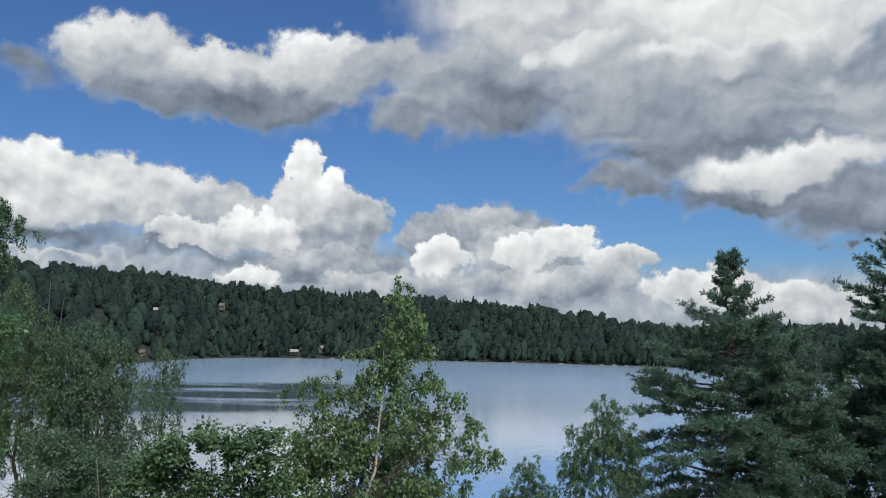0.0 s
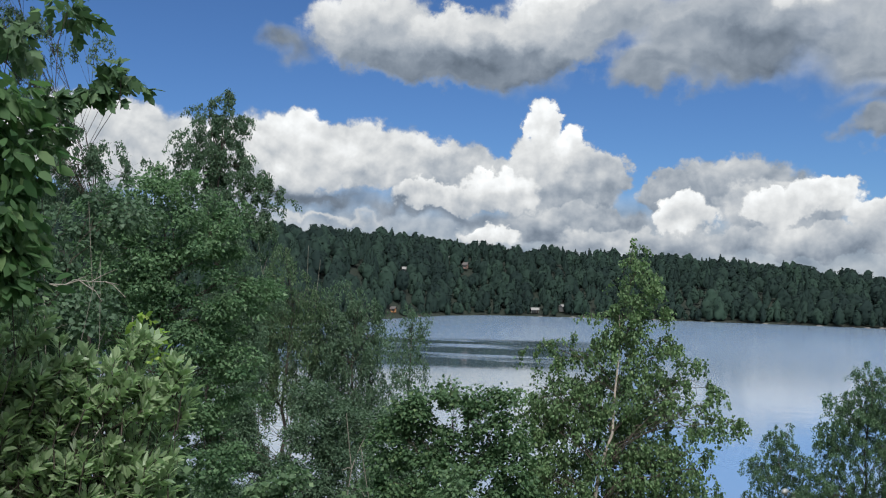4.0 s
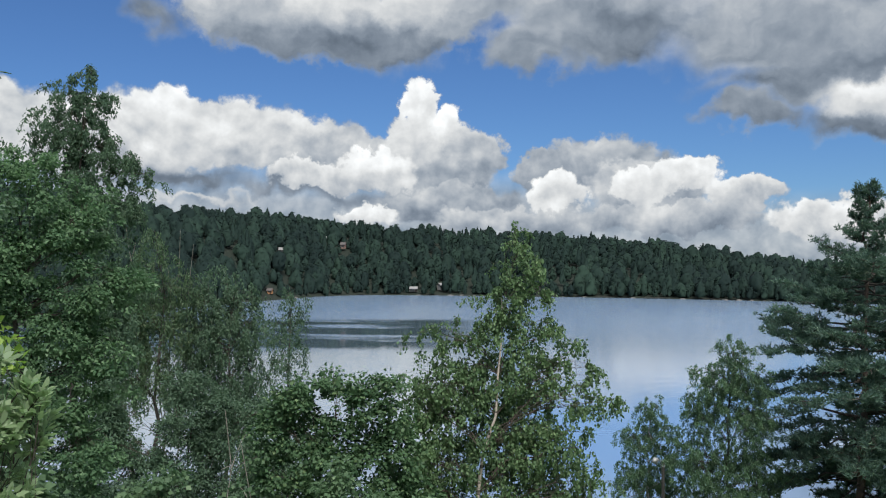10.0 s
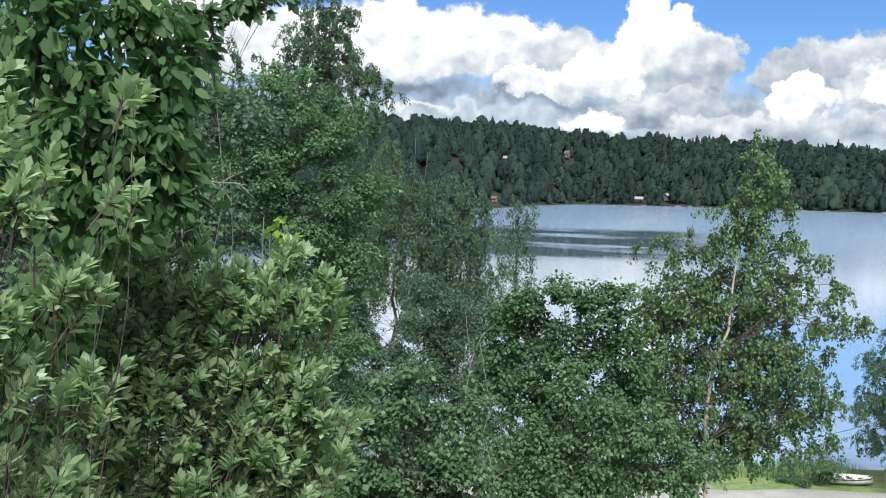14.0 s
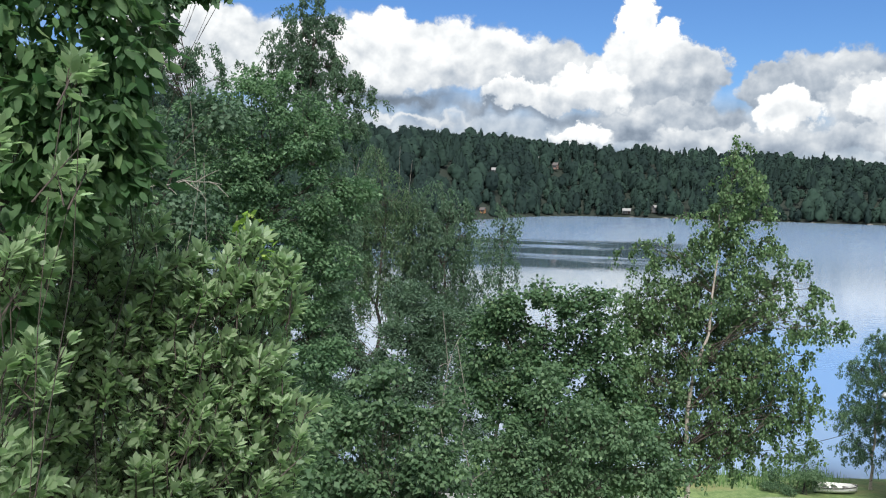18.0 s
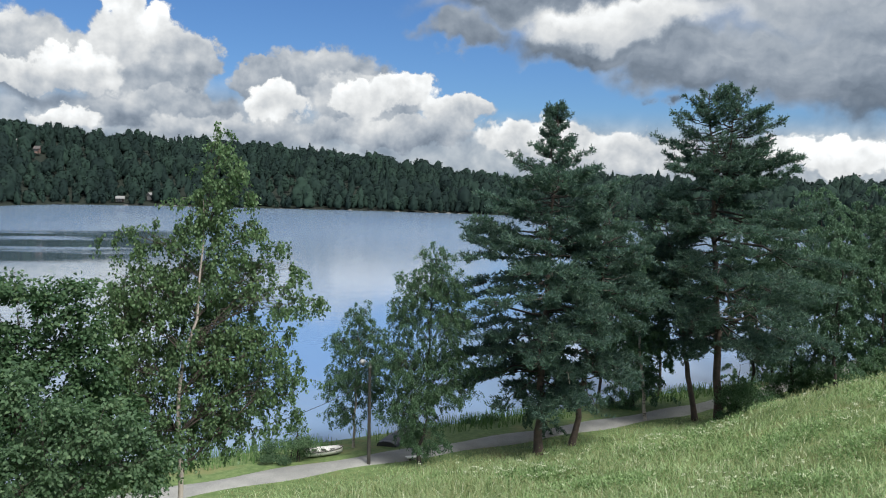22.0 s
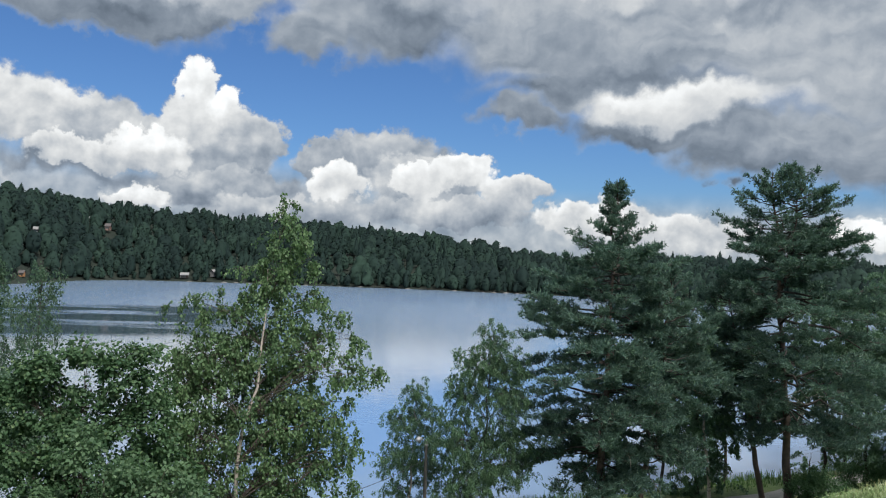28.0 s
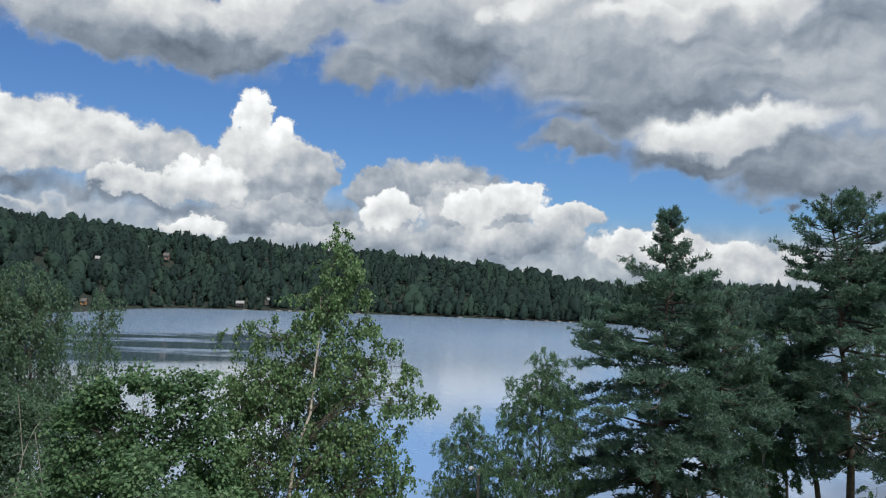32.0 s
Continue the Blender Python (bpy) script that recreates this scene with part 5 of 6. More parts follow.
    slope = np.where(cone, 0.6, 1.4 * hr - 0.2) * np.ones((n, rings, sides))
    core_out = unit(np.stack([np.cos(ar + turn) * np.ones_like(slope), np.sin(ar + turn) * np.ones_like(slope), slope], -1).reshape(-1, 3) + rng.normal(0, 0.32, (len(cv), 3)))
    # leafy sprays over it
    k = 38
    h = rng.uniform(0.08, 1, (n, k)) ** 0.75
    a = rng.uniform(0, 2 * math.pi, (n, k))
    cone = spruce[:, None]
    prof = crown_shape(h, taper[:, None])
    rad = wide[:, None] * prof * rng.uniform(0.85, 1.28, (n, k))
    low = low[:, 0]
    c = np.stack([x[:, None] + rad * np.cos(a), y[:, None] + rad * np.sin(a), z[:, None] + tall[:, None] * (low + (1 - low) * h) + 0.2], -1).reshape(-1, 3)
    size = (rng.uniform(0.40, 1.15, (n, k)) * (r / 620)[:, None] * np.where(cone, 0.55 + 0.5 * (1 - h), 1.0)).reshape(-1, 1)
    out = np.stack([np.cos(a), np.sin(a), np.where(cone, 0.6, 1.4 * h - 0.2)], -1).reshape(-1, 3)
    u = unit(np.cross(out + rng.normal(0, 0.3, out.shape), np.array([0, 0, 1.0])))
    w = unit(np.cross(u, out + rng.normal(0, 0.3, out.shape)))
    verts = np.stack([c - u * size + w * size * 0.5, c + u * size + w * size * 0.3, c - w * size * 0.8], 1).reshape(-1, 3)
    faces = np.arange(len(verts)).reshape(-1, 3)
    me = mesh_of("forest", *merged([(verts, faces), (cv, cf)]))
    soft_out = np.repeat(unit(out + rng.normal(0, 0.34, out.shape)), 3, 0)
    me.shade_smooth()
    me.normals_split_custom_set_from_vertices(np.concatenate([soft_out, core_out]).astype(np.float32))
    tag = me.attributes.new("tint", "FLOAT", "POINT")
    tag.data.foreach_set("value", np.concatenate([np.repeat(tint, 3 * k), np.repeat(tint * 0.85, rings * sides)]).astype(np.float32))
    return me


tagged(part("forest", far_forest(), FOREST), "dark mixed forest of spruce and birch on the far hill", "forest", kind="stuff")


# ---- meadow ----
def meadow_blades(seed, count, tall, wide, bend, lean=0.25):
    """Blades of grass over the meadow right of the thicket, denser towards the house."""
    rng = np.random.default_rng(seed)
    az, r = rng.uniform(-16, 34, count * 3), rng.uniform(27, 78, count * 3)
    x, y = r * np.sin(np.radians(az)), r * np.cos(np.radians(az))
    s = inland(x, y)
    keep = np.flatnonzero((s > 1.2) & (s < 34))[:count]
    x, y = x[keep], y[keep]
    n = len(x)
    z = land(x, y)
    patch = 0.55 + 0.45 * np.sin(x * 0.55 + 2 * np.sin(y * 0.31)) * np.sin(y * 0.43 + 1.0)
    h = tall * rng.uniform(0.5, 1.25, n) * (0.55 + 0.6 * patch) * np.clip((inland(x, y) - 0.4) / 5.0, 0.3, 1)
    a = rng.uniform(0, 2 * math.pi, n)
    side = np.stack([np.cos(a), np.sin(a), np.zeros(n)], -1) * (wide * rng.uniform(0.6, 1.3, n))[:, None]
    way = np.stack([-np.sin(a), np.cos(a), np.zeros(n)], -1) * (h * bend * rng.uniform(0.2, 1.4, n))[:, None] + np.array([0.10, 0.0, 0.0]) * h[:, None] * lean
    p = np.stack([x, y, z - 0.03], -1)
    up = np.array([0, 0, 1.0])
    m = p + way * 0.35 + up * (h * 0.62)[:, None]
    t = p + way + up * h[:, None]
    verts = np.stack([p - side, p + side, m + side * 0.7, m - side * 0.7, t + side * 0.15, t - side * 0.15], 1).reshape(-1, 3)
    b = np.arange(n)[:, None] * 6
    return mesh_of("grass", verts, np.concatenate([b + [0, 1, 2, 3], b + [3, 2, 4, 5]])), t, rng


blades, _, _ = meadow_blades(71, 60000, 0.42, 0.019, 1.15)
tagged(part("grass", blades, GRASS), "tall uncut green meadow grass on the slope", "grass", kind="stuff")
stalks, tops, rng_m = meadow_blades(72, 14000, 0.56, 0.006, 0.45)
seeds = leaf_cards(rng_m, np.repeat(tops, 2, 0) - np.array([0, 0, 0.10]), np.tile([0, 0, 1.0], (len(tops) * 2, 1)), 0.15, 0.2, spread=0.3)
tagged(part("grass", stalks, GRASS_DRY), "straw-coloured seeding grass stalks in the meadow", "grass", kind="stuff")
tagged(part("grass_seed_heads", mesh_of("grass_seed_heads", *seeds), GRASS_DRY), "pale seed heads above the meadow grass", "grass", kind="stuff")


def umbels():
    """White umbels: a stalk and a flat head of small florets."""
    rng = np.random.default_rng(73)
    n = 420
    az, r = rng.uniform(-4, 30, n * 3), rng.uniform(32, 66, n * 3)
    x, y = r * np.sin(np.radians(az)), r * np.cos(np.radians(az))
    s = inland(x, y)
    patch = np.sin(x * 0.35 + 0.6) * np.sin(y * 0.5) + rng.normal(0, 0.22, len(x))
    keep = np.flatnonzero((s > 4) & (s < 30) & (patch > 0.45))[:n]
    x, y = x[keep], y[keep]
    n = len(x)
    top = np.stack([x, y, land(x, y) + rng.uniform(0.4, 0.7, n)], -1)
    k = 14
    q = rng.normal(0, 1, (n, k, 3)) * np.array([0.075, 0.075, 0.02])
    heads = leaf_cards(rng, (top[:, None] + q).reshape(-1, 3), np.tile([0, 0, 1.0], (n * k, 1)), 0.055, 1.0, spread=1.5)
    foot = top.copy()
    foot[:, 2] = land(x, y)
    stems = tubes(np.stack([foot, (foot + top) / 2, top], 1), np.tile([0.008, 0.007, 0.006], (n, 1)), 3)
    return mesh_of("meadow_flowers", *heads), mesh_of("flower_stalks", *stems)


heads, stems = umbels()
tagged(part("meadow_flowers", heads, FLOWER), "white umbel flowers scattered in the meadow", "flowers", kind="stuff")
tagged(part("flower_stalks", stems, GRASS), "thin green stalks of the meadow flowers", "flowers", kind="stuff")


def meadow_herbs():
    """Patches of broad-leaved herbs among the grass."""
    rng = np.random.default_rng(75)
    az, r = rng.uniform(2, 32, 9000), rng.uniform(30, 62, 9000)
    x, y = r * np.sin(np.radians(az)), r * np.cos(np.radians(az))
    s = inland(x, y)
    patch = np.sin(x * 0.55 + 1.7 * np.sin(y * 0.4)) * np.sin(y * 0.8 + 0.7) + rng.normal(0, 0.25, len(x))
    keep = np.flatnonzero((s > 5) & (s < 32) & (patch > 0.55))[:900]
    x, y = x[keep], y[keep]
    n, k = len(x), 26
    mid = np.stack([x, y, land(x, y) + rng.uniform(0.15, 0.4, n)], -1)
    q = rng.normal(0, 1, (n, k, 3)) * np.array([0.26, 0.26, 0.12])
    way = unit(q + np.array([0, 0, 0.25]))
    return mesh_of("meadow_herbs", *leaf_cards(rng, (mid[:, None] + q).reshape(-1, 3), way.reshape(-1, 3), 0.15, 0.5, spread=0.5, level=1.0))


tagged(part("meadow_herbs", meadow_herbs(), HERB), "patches of fresh green broad-leaved herbs in the meadow", "herbs", kind="stuff")


# ---- shore growth ----
def shore_reeds():
    rng = np.random.default_rng(74)
    n = 9000
    u = rng.uniform(-45, 60, n)
    s = rng.uniform(-8.2, -2.6, n)
    x, y = 1.5 + 0.85 * u + 0.53 * s, 50.8 + 0.53 * u - 0.85 * s
    gap = np.sin(u * 0.37) + 0.6 * np.sin(u * 1.1) + rng.normal(0, 0.3, n) > -0.4
    x, y = x[gap], y[gap]
    n = len(x)
    z = np.maximum(land(x, y), -0.2)
    h = rng.uniform(0.25, 0.75, n)
    p = np.stack([x, y, z], -1)
    lean = rng.normal(0, 0.18, (n, 2))
    t = p + np.column_stack([lean * h[:, None], h])
    a = rng.uniform(0, math.pi, n)
    side = np.stack([np.cos(a), np.sin(a), np.zeros(n)], -1) * 0.03
    verts = np.stack([p - side, p + side, t + side * 0.2, t - side * 0.2], 1).reshape(-1, 3)
    return mesh_of("reeds", verts, np.arange(len(verts)).reshape(-1, 4))


tagged(part("reeds", shore_reeds(), REED), "green reeds and sedge along the near shore", "reeds", kind="stuff")
broadleaf("willow_bush", "light green willow bush at the roadside", "bush", 61, 47.4, (-11.0, 47.4), (-11.0, -15.4),
          [(-10.9, -16.2, 0.8, 0.8, 1.0), (-10.5, -17.1, 0.8, 0.7, 1.0), (-12.2, -17.2, 1.2, 0.9, 1.0)], (LEAF_LIGHT, BARK_DARK, TWIG), 0.11, 0.5, 0.05, 0.1, 3, 1.0, stems=3)
for sd, az, d, el, w in ((62, 1.5, 57.0, -14.7, 1.3), (63, 10.6, 62.0, -13.0, 1.3), (64, 20.6, 66.0, -10.4, 1.2), (65, 22.6, 66.0, -9.6, 1.3), (66, 25.5, 68.0, -8.8, 1.6)):
    broadleaf("bush", "leafy green bush near the shore", "bush", sd, d, (az, d), (az, el),
              [(az - 0.5, el - 0.8, w, 0.9, 1.0), (az + 0.5, el - 1.0, w * 0.9, 0.8, 1.0), (az, el - 1.8, w * 1.2, 0.8, 1.0)], (LEAF_ALDER, BARK_DARK, TWIG), 0.13, 0.7, 0.05, 0.1, 3, 0.9, stems=3)


# ---- street lamp, wire, boats, post ----
def street_lamp():
    x, y = on_bearing(-6.25, 46.3)
    z = float(land(x, y))
    lamp = thing("street_lamp", (x, y, z), "dark wooden lamp post with a small grey lamp head", "street lamp", turn=-6)
    top = 16 + 46.3 * math.tan(radians(-11.6)) - z
    part("pole", mesh_of("pole", *tubes([[(0, 0, -0.3), (0, 0, top * 0.5), (0, 0, top)]], [[0.10, 0.09, 0.075]], 10), True), WOOD_GREY, lamp)
    part("cap", mesh_of("cap", *tubes([[(0, 0, top - 0.04), (0, 0, top), (0, 0, top + 0.05), (0, 0, top + 0.06)]], [[0.085, 0.09, 0.06, 0.001]], 10)), METAL_GREY, lamp)
    part("arm", mesh_of("arm", *tubes([[(0, 0, top - 0.25), (-0.06, -0.1, top - 0.02), (-0.14, -0.25, top + 0.08), (-0.2, -0.4, top + 0.12)]], [[0.025] * 4], 8), True), METAL_GREY, lamp)
    head = part("lamp_head", mesh_of("lamp_head", *tubes([[(-0.18, -0.34, top + 0.11), (-0.20, -0.42, top + 0.13), (-0.26, -0.62, top + 0.15), (-0.31, -0.8, top + 0.13), (-0.32, -0.83, top + 0.12)]], [[0.03, 0.09, 0.15, 0.10, 0.01]], 12), True), METAL_GREY, lamp)
    part("cover", mesh_of("cover", *tubes([[(-0.22, -0.48, top + 0.06), (-0.25, -0.58, top + 0.03), (-0.29, -0.72, top + 0.06)]], [[0.02, 0.11, 0.02]], 10), True), GLASS_LAMP, head, "pale lamp cover")
    part("bracket", box_bm(0.2, 0.05, 0.12, (0, -0.05, top - 0.3), 0.01), METAL_GREY, lamp)
    return x, y, z + top


lx, ly, lz = street_lamp()
t = np.linspace(0, 1, 24)[:, None]
far_end = seen_at(-24.0, -16.2, 32.0)
wire = np.array([lx, ly, lz - 1.0]) * (1 - t) + far_end * t - np.array([0, 0, 1.0]) * (4 * t * (1 - t)) * 0.9
hanging = thing("overhead_wire", (lx, ly, lz - 1.0), "thin black wire sagging from the lamp post", "wire")
part("cable", mesh_of("cable", *tubes([wire - np.array([lx, ly, lz - 1.0])], [np.full(24, 0.014)], 5), True), CABLE, hanging)


def boat(place, turn, mat, label, length=4.2, beam=1.5, deep=1.0, upside=False):
    """A rowing boat: hull with thickness, gunwale, thwarts, stem."""
    ob = thing("rowing_boat", place, label, "boat", turn=turn)
    if upside:
        ob.matrix_basis = pose(*place, 180, 0, turn) @ Matrix.Translation((0, 0, -0.66 * deep))
    ks, ring = 13, 9
    def shell(inset):
        rows = []
        for i in range(ks):
            u = i / (ks - 1)
            w = beam / 2 * (math.sin(math.pi * min(u * 0.62 + 0.30, 1.0)) ** 0.7 if u < 0.999 else 0.02) - inset
            w = max(w, 0.015)
            d = (0.56 + 0.16 * u ** 3) * deep
            keel = 0.10 * u ** 4
            rows.append([((u - 0.5) * length * (1 - inset * 0.02), w * math.cos(math.pi * j / (ring - 1)), keel + inset + (d - keel) * (1 - math.sin(math.pi * j / (ring - 1)) ** 0.75)) for j in range(ring)])
        return np.array(rows)
    outer, inner = shell(0.0), shell(0.035)
    v = np.concatenate([outer.reshape(-1, 3), inner.reshape(-1, 3)])
    i, j = np.meshgrid(np.arange(ks - 1), np.arange(ring - 1), indexing="ij")
    q = np.stack([i * ring + j, i * ring + j + 1, (i + 1) * ring + j + 1, (i + 1) * ring + j], -1).reshape(-1, 4)
    o = ks * ring
    rim = [[k * ring, (k + 1) * ring, (k + 1) * ring + o, k * ring + o] for k in range(ks - 1)] + [[k * ring + ring - 1, k * ring + ring - 1 + o, (k + 1) * ring + ring - 1 + o, (k + 1) * ring + ring - 1] for k in range(ks - 1)]
    stern = [[m, m + 1, m + 1 + o, m + o] for m in range(ring - 1)]
    hull = part("hull", mesh_of("hull", v, np.concatenate([q, q[:, ::-1] + o, np.array(rim), np.array(stern)])), mat, ob)
    tb = bmesh.new()
    tb.faces.new([tb.verts.new(p) for p in outer[0]])
    part("transom", tb, mat, ob)
    for side in (0, ring - 1):
        part("gunwale", mesh_of("gunwale", *tubes([outer[:, side]], [np.full(ks, 0.03)], 6), True), WOOD_GREY if not upside else mat, ob)
    for u in (0.25, 0.52, 0.76):
        k = int(u * (ks - 1))
        part("thwart", box_bm(0.24, abs(outer[k, 0, 1]) * 1.8, 0.03, (outer[k, 0, 0], 0, 0.38 * deep), 0.005), WOOD_GREY, ob)
    return ob


bx, by = on_bearing(-9.2, 48.3)
boat((bx, by, float(land(bx, by)) + 0.02), 24, HULL_WHITE, "white rowing boat drawn up on the grass by the shore", 2.1, 0.95, 0.6)
bx, by = on_bearing(-4.1, 52.0)
boat((bx, by, float(land(bx, by)) + 0.02), 72, HULL_DARK, "dark boat lying upside down by the water", 4.6, 1.5, 0.65, upside=True)
bx, by = on_bearing(-3.2, 47.2)
sign = thing("white_board", (bx, by, float(land(bx, by))), "small white board lying at the edge of the road", "board", turn=25)
part("board", box_bm(0.95, 0.35, 0.05, (0, 0, 0.12), 0.01), HULL_WHITE, sign)
for sx in (-0.3, 0.3):
    part("block", box_bm(0.12, 0.3, 0.14, (sx, 0, -0.01), 0.01), WOOD_GREY, sign)
px_, py_ = on_bearing(26.8, 40.0)
post = thing("wooden_post", (px_, py_, float(land(px_, py_)) - 0.2), "short brown weathered wooden post in the meadow", "post")
part("post", mesh_of("post", *tubes([[(0, 0, 0), (0.01, 0, 0.5), (0.02, 0.01, 0.98), (0.02, 0.01, 1.0)]], [[0.10, 0.095, 0.09, 0.02]], 9), True), WOOD_BROWN, post)
part("post", mesh_of("post", *tubes([[(0.22, 0.05, 0), (0.23, 0.05, 0.4), (0.24, 0.05, 0.80), (0.24, 0.05, 0.82)]], [[0.07, 0.065, 0.06, 0.02]], 9), True), WOOD_BROWN, post)


# ---- bare stems in the thicket ----
def bare_sapling(base, dist, ends, label, seed, girth=0.020):
    rng = np.random.default_rng(seed)
    x, y = on_bearing(*base)
    foot = np.array([x, y, float(land(x, y)) - 0.1])
    ob = thing("dead_sapling", foot, label, "sapling")
    for i, (az, el) in enumerate(ends):
        end = seen_at(az, el, dist) - foot
        line = bent_line(np.array([0.05 * i, 0, 0.0]), end, 12, 0.0, rng, 0.012)
        part("stem", mesh_of("stem", *tubes([line], [np.linspace(girth, girth * 0.2, 12)], 6), True), DEADWOOD, ob)
        for _ in range(5):
            k = rng.integers(6, 11)
            side = line[k] + (rng.normal(0, 0.18, 3) + np.array([0, 0, 0.25])) * (1 + 20 * max(girth - 0.02, 0))
            part("twig", mesh_of("twig", *tubes([bent_line(line[k], side, 5, 0.05, rng)], [np.linspace(girth * 0.4, girth * 0.15, 5)], 4), True), DEADWOOD, ob)
    return ob


bare_sapling((-33.2, 12.0), 12.0, [(-34.2, -7.8), (-33.2, -10.0)], "thin grey leafless sapling in the thicket", 81)
bare_sapling((-49.5, 9.0), 9.0, [(-47.6, -1.6)], "grey dead branches among the leaves", 82)


bare_sapling((-52.0, 9.5), 9.5, [(-52.8, 2.6), (-50.4, 5.4), (-53.4, 0.4), (-49.6, 1.8)], "grey leafless young tree among the leafy ones", 83, 0.009)
bare_sapling((-49.4, 7.0), 7.0, [(-47.6, -2.6), (-50.2, -3.6)], "crooked bare grey stem behind the willow", 84, 0.015)
bare_sapling((-38.4, 32.5), 31.2, [(-40.2, 3.0), (-38.2, 2.2), (-36.2, 2.0), (-37.0, 2.9)], "pale dry arching stems rising from the weeping birch", 85, 0.032)
broadleaf("poplar_shoot", "young poplar shoot with bright yellow-green leaves", "sapling", 86, 7.0, (-46.6, 7.0), (-47.0, -1.0),
          [(-47.0, -1.5, 0.35, 0.6, 1.0), (-46.5, -2.8, 0.45, 0.6, 0.9), (-46.2, -4.2, 0.5, 0.7, 0.9)], (LEAF_FRESH, BARK_DARK, TWIG), 0.07, 0.75, 0.02, 0.3, 2, 1.3, clump=0.08)


# ---- houses across the lake ----
def house(az, dist, w, d, h, roof_h, turn, wall, roof, label, windows=2, porch=False, lift=0.0, name="house"):
    x, y = on_bearing(az, dist)
    z = float(land(x, y)) + lift
    ob = thing(name, (x, y, z - 0.3), label, "house", turn=turn)
    body = bmesh.new()
    bmesh.ops.create_cube(body, size=1.0, matrix=Matrix.Translation((0, 0, h / 2)) @ Matrix.Diagonal((w, d, h, 1)))
    part("wall", body, wall, ob)
    gable = bmesh.new()
    e = 0.5
    for sx in (-1, 1):
        tri = [gable.verts.new(p) for p in ((sx * w / 2, -d / 2, h), (sx * w / 2, d / 2, h), (sx * w / 2, 0, h + roof_h))]
        gable.faces.new(tri if sx > 0 else tri[::-1])
    part("gable", gable, wall, ob)
    rb = bmesh.new()
    for sy in (-1, 1):
        k = roof_h / (d / 2)
        a = [(-w / 2 - e, sy * (d / 2 + e), h - e * k), (w / 2 + e, sy * (d / 2 + e), h - e * k), (w / 2 + e, 0, h + roof_h), (-w / 2 - e, 0, h + roof_h)]
        lo, hi = [rb.verts.new(p) for p in a], [rb.verts.new((p[0], p[1], p[2] + 0.18)) for p in a]
        rb.faces.new(lo), rb.faces.new(hi[::-1])
        for m in range(4):
            rb.faces.new([lo[m], hi[m], hi[(m + 1) % 4], lo[(m + 1) % 4]])
    bmesh.ops.recalc_face_normals(rb, faces=rb.faces)
    part("roof", rb, roof, ob)
    for i in range(windows):
        wx = (i + 0.5) / windows * w * 0.7 - w * 0.43
        win = part("window", box_bm(0.9, 0.12, 1.1, (wx, -d / 2 - 0.03, h * 0.40), 0.02), PAINT_WHITE, ob)
        part("pane", box_bm(0.75, 0.04, 0.95, (wx, -d / 2 - 0.10, h * 0.40 + 0.08)), PANE, win)
    part("door", box_bm(0.9, 0.08, 2.0, (w * 0.44 - 0.5, -d / 2 - 0.03, 0.2), 0.01), WOOD_BROWN, ob)
    if porch:
        for wx in (-w / 2, -w / 6, w / 6, w / 2):
            part("post", box_bm(0.16, 0.16, h, (wx, -d / 2 - 1.6, 0)), PAINT_WHITE, ob)
        part("porch_roof", box_bm(w + 0.8, 2.3, 0.16, (0, -d / 2 - 1.0, h - 0.1), 0.02), roof, ob)
    return ob


house(-22.15, 607, 4.8, 4.0, 2.2, 1.5, 20, PAINT_GREY, ROOF_PALE, "small lakeside boathouse with a pale roof and porch", 1, True, 0.6, "boathouse")
house(-20.4, 606, 2.6, 3.4, 3.4, 1.5, 65, PAINT_WHITE, ROOF_PALE, "narrow white house among shore trees", 2, False, 0.8)
house(-26.76, 706, 3.6, 4.0, 3.4, 1.8, 12, PAINT_PINK, ROOF_DARK, "pink house among trees on the hillside", 3, False, 2.2)
house(-27.87, 706, 3.0, 3.6, 3.4, 1.8, 50, PAINT_WHITE, ROOF_PALE, "white house among trees on the hillside", 2, False, 2.4)
house(-30.7, 606, 4.0, 4.0, 2.6, 1.4, 30, PAINT_WHITE, ROOF_PALE, "white cottage roof showing above the trees", 2, False, 2.6)
house(-7.3, 640, 2.4, 3.2, 3.0, 1.3, 40, PAINT_WHITE, ROOF_DARK, "white house glimpsed in the forest", 2, False, 2.6)
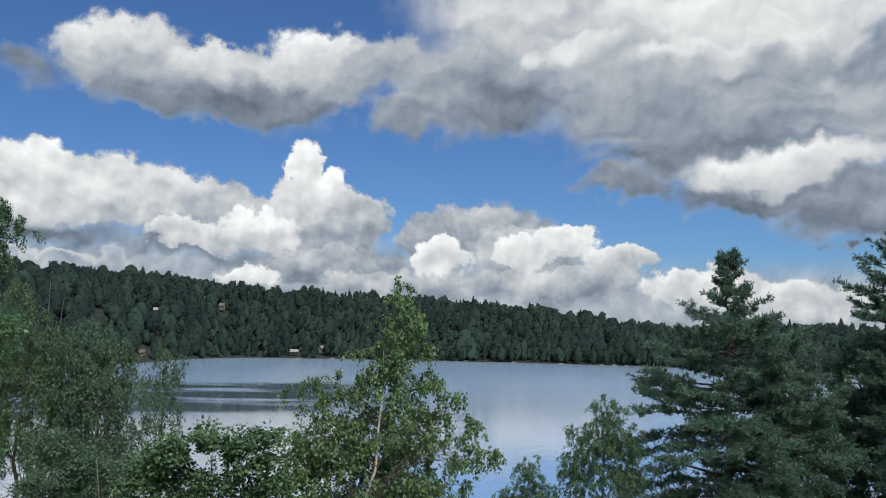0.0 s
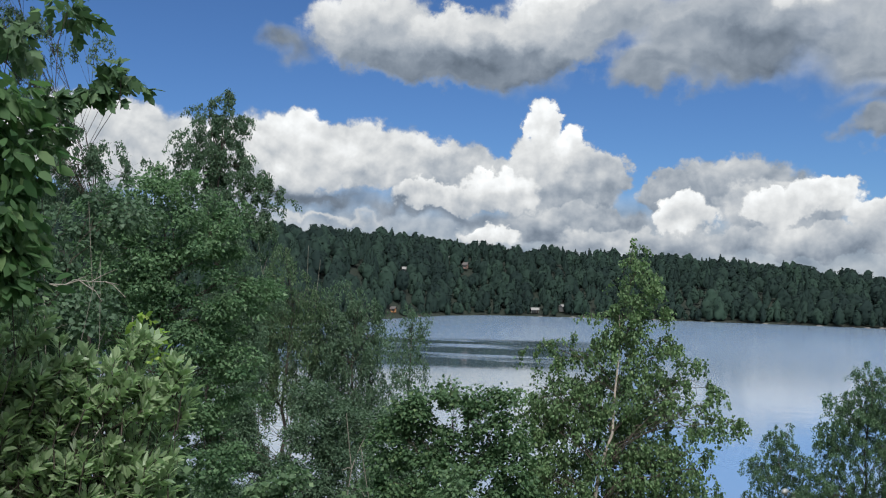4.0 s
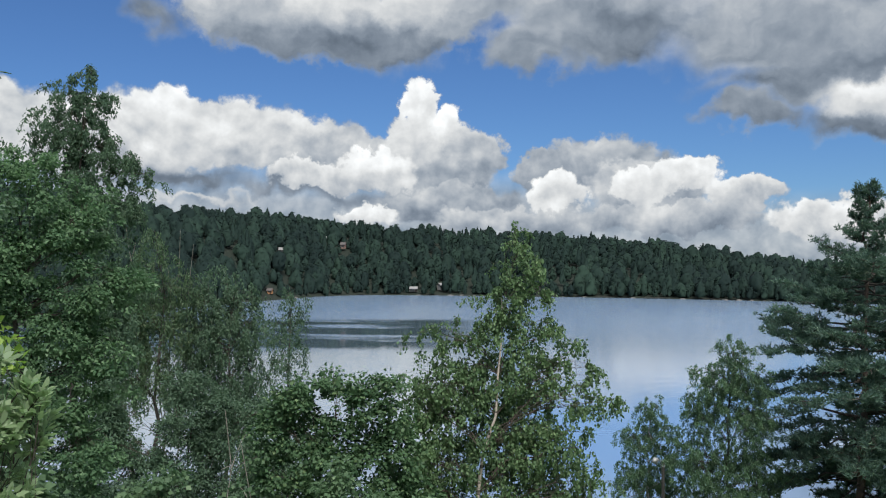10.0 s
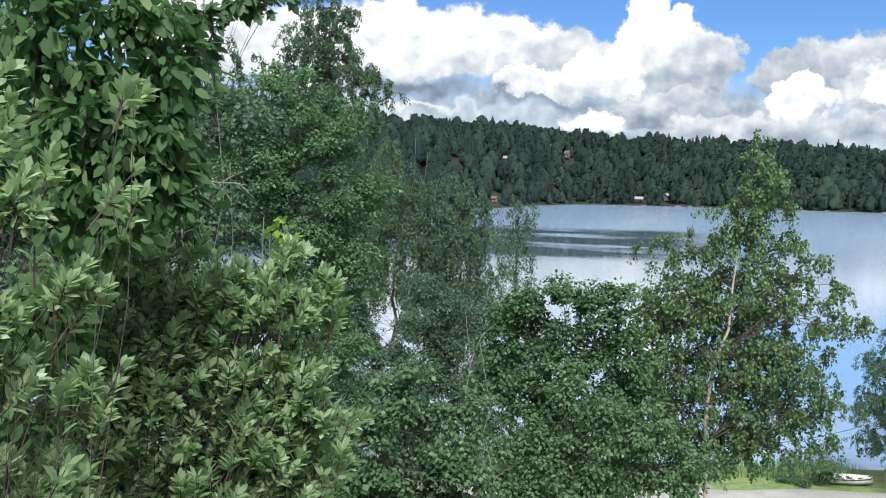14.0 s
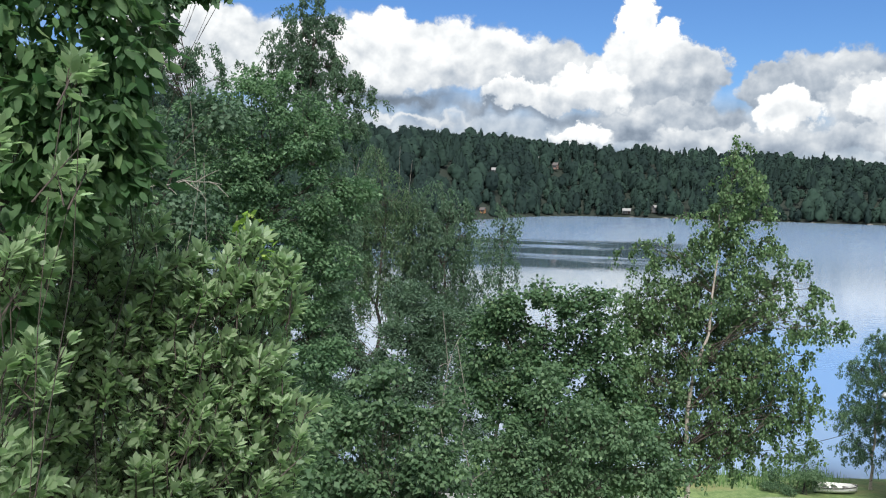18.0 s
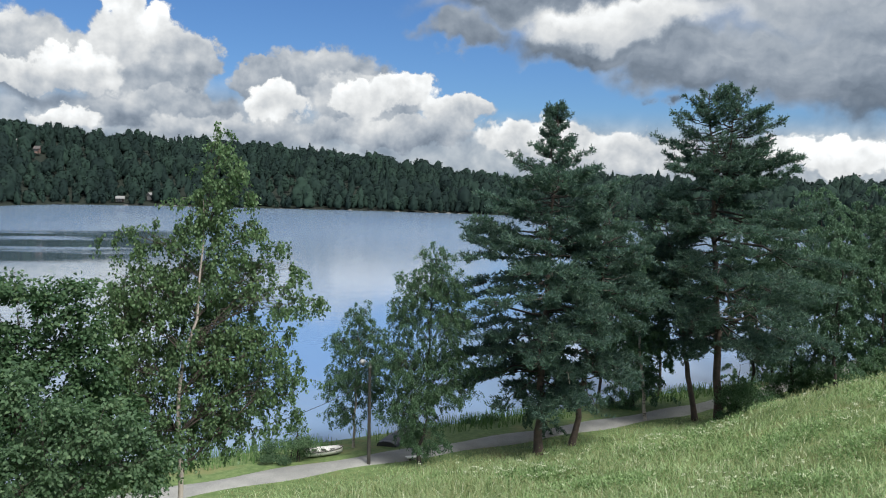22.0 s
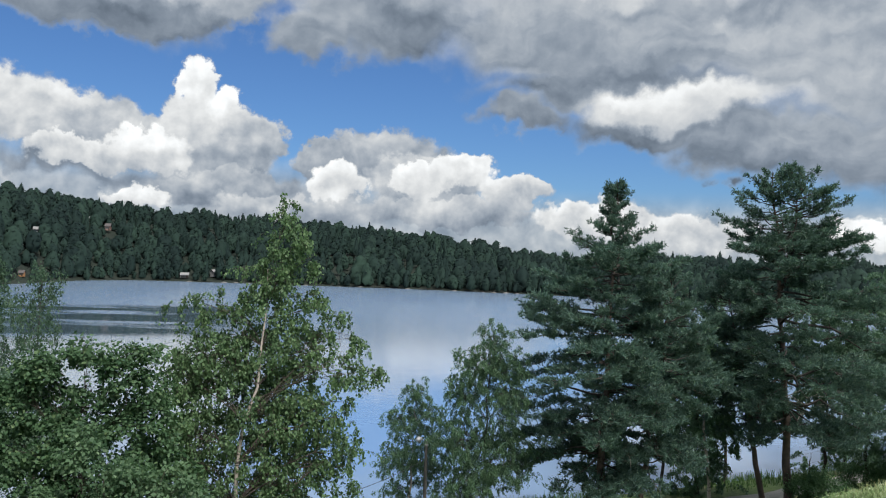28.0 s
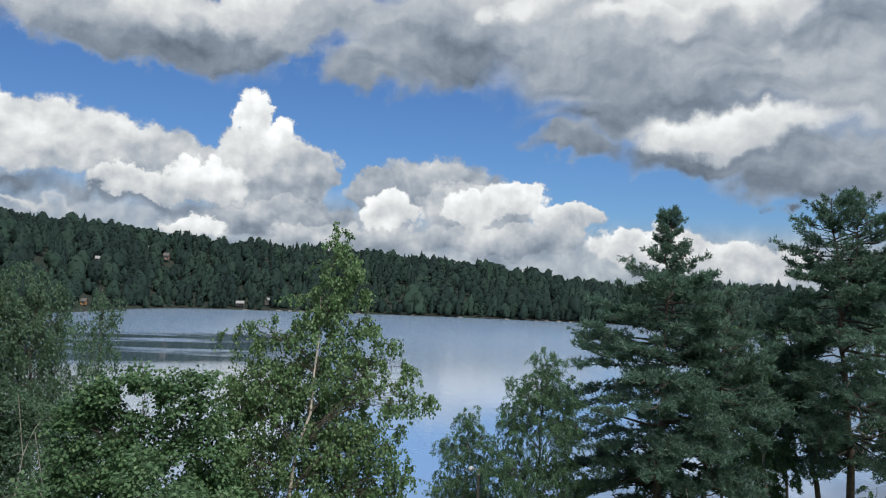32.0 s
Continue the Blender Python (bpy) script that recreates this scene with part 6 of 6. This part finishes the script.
house(-31.45, 514, 2.6, 2.6, 2.2, 1.1, 10, PAINT_OCHRE, ROOF_DARK, "small orange bathing hut on the shore", 1, False, 0.4, "hut")


def jetty(az, dist, length, turn):
    x, y = on_bearing(az, dist)
    ob = thing("jetty", (x, y, 0.0), "low grey wooden jetty on the far shore", "jetty", group="jetties", turn=turn)
    for i in range(8):
        part("plank", box_bm(length / 8 - 0.05, 1.8, 0.08, ((i - 3.5) * length / 8, 0, 0.62), 0.01), WOOD_GREY, ob)
    for i in (-1, 0, 1):
        for sy in (-0.8, 0.8):
            part("pile", mesh_of("pile", *tubes([[(i * length * 0.45, sy, -1.5), (i * length * 0.45, sy, 0.8)]], [[0.12, 0.11]], 7)), WOOD_GREY, ob)
    return ob


for az, dist, ln, tn in ((-25.9, 604, 12, 15), (-21.0, 597, 14, 5), (-11.0, 562, 12, -4), (-9.5, 556, 16, 8), (-6.5, 543, 14, 4), (-3.0, 528, 12, -8)):
    jetty(az, dist, ln, tn)


# ---- stones along the far shore ----
def stone(seed):
    rng = random.Random(seed)
    bm = bmesh.new()
    bmesh.ops.create_icosphere(bm, subdivisions=2, radius=1.0)
    for v in bm.verts:
        v.co *= 1 + 0.35 * noise.noise(v.co * 1.3 + Vector((seed, 0, 0)))
        v.co.z *= 0.55
    return bm


kinds = []
for i in range(4):
    me = bpy.data.meshes.new("stone")
    bm = stone(i * 7 + 1)
    bm.to_mesh(me)
    bm.free()
    me.materials.append(STONE)
    kinds.append(me)
rng_s = random.Random(9)
for i in range(30):
    az = rng_s.uniform(-31, 2)
    rr = float(np.interp(az, FAR_AZ, FAR_R)) - rng_s.uniform(-1.0, 2.5)
    x, y = on_bearing(az, rr)
    ob = tagged(new("shore_stone", rng_s.choice(kinds)), "grey stone at the water's edge on the far shore", "stone", "stones on the far shore")
    s = rng_s.uniform(0.5, 1.6)
    ob.matrix_basis = pose(x, y, 0.05, 0, 0, rng_s.uniform(0, 360)) @ Matrix.Diagonal((s * 1.5, s, s * 0.8, 1))
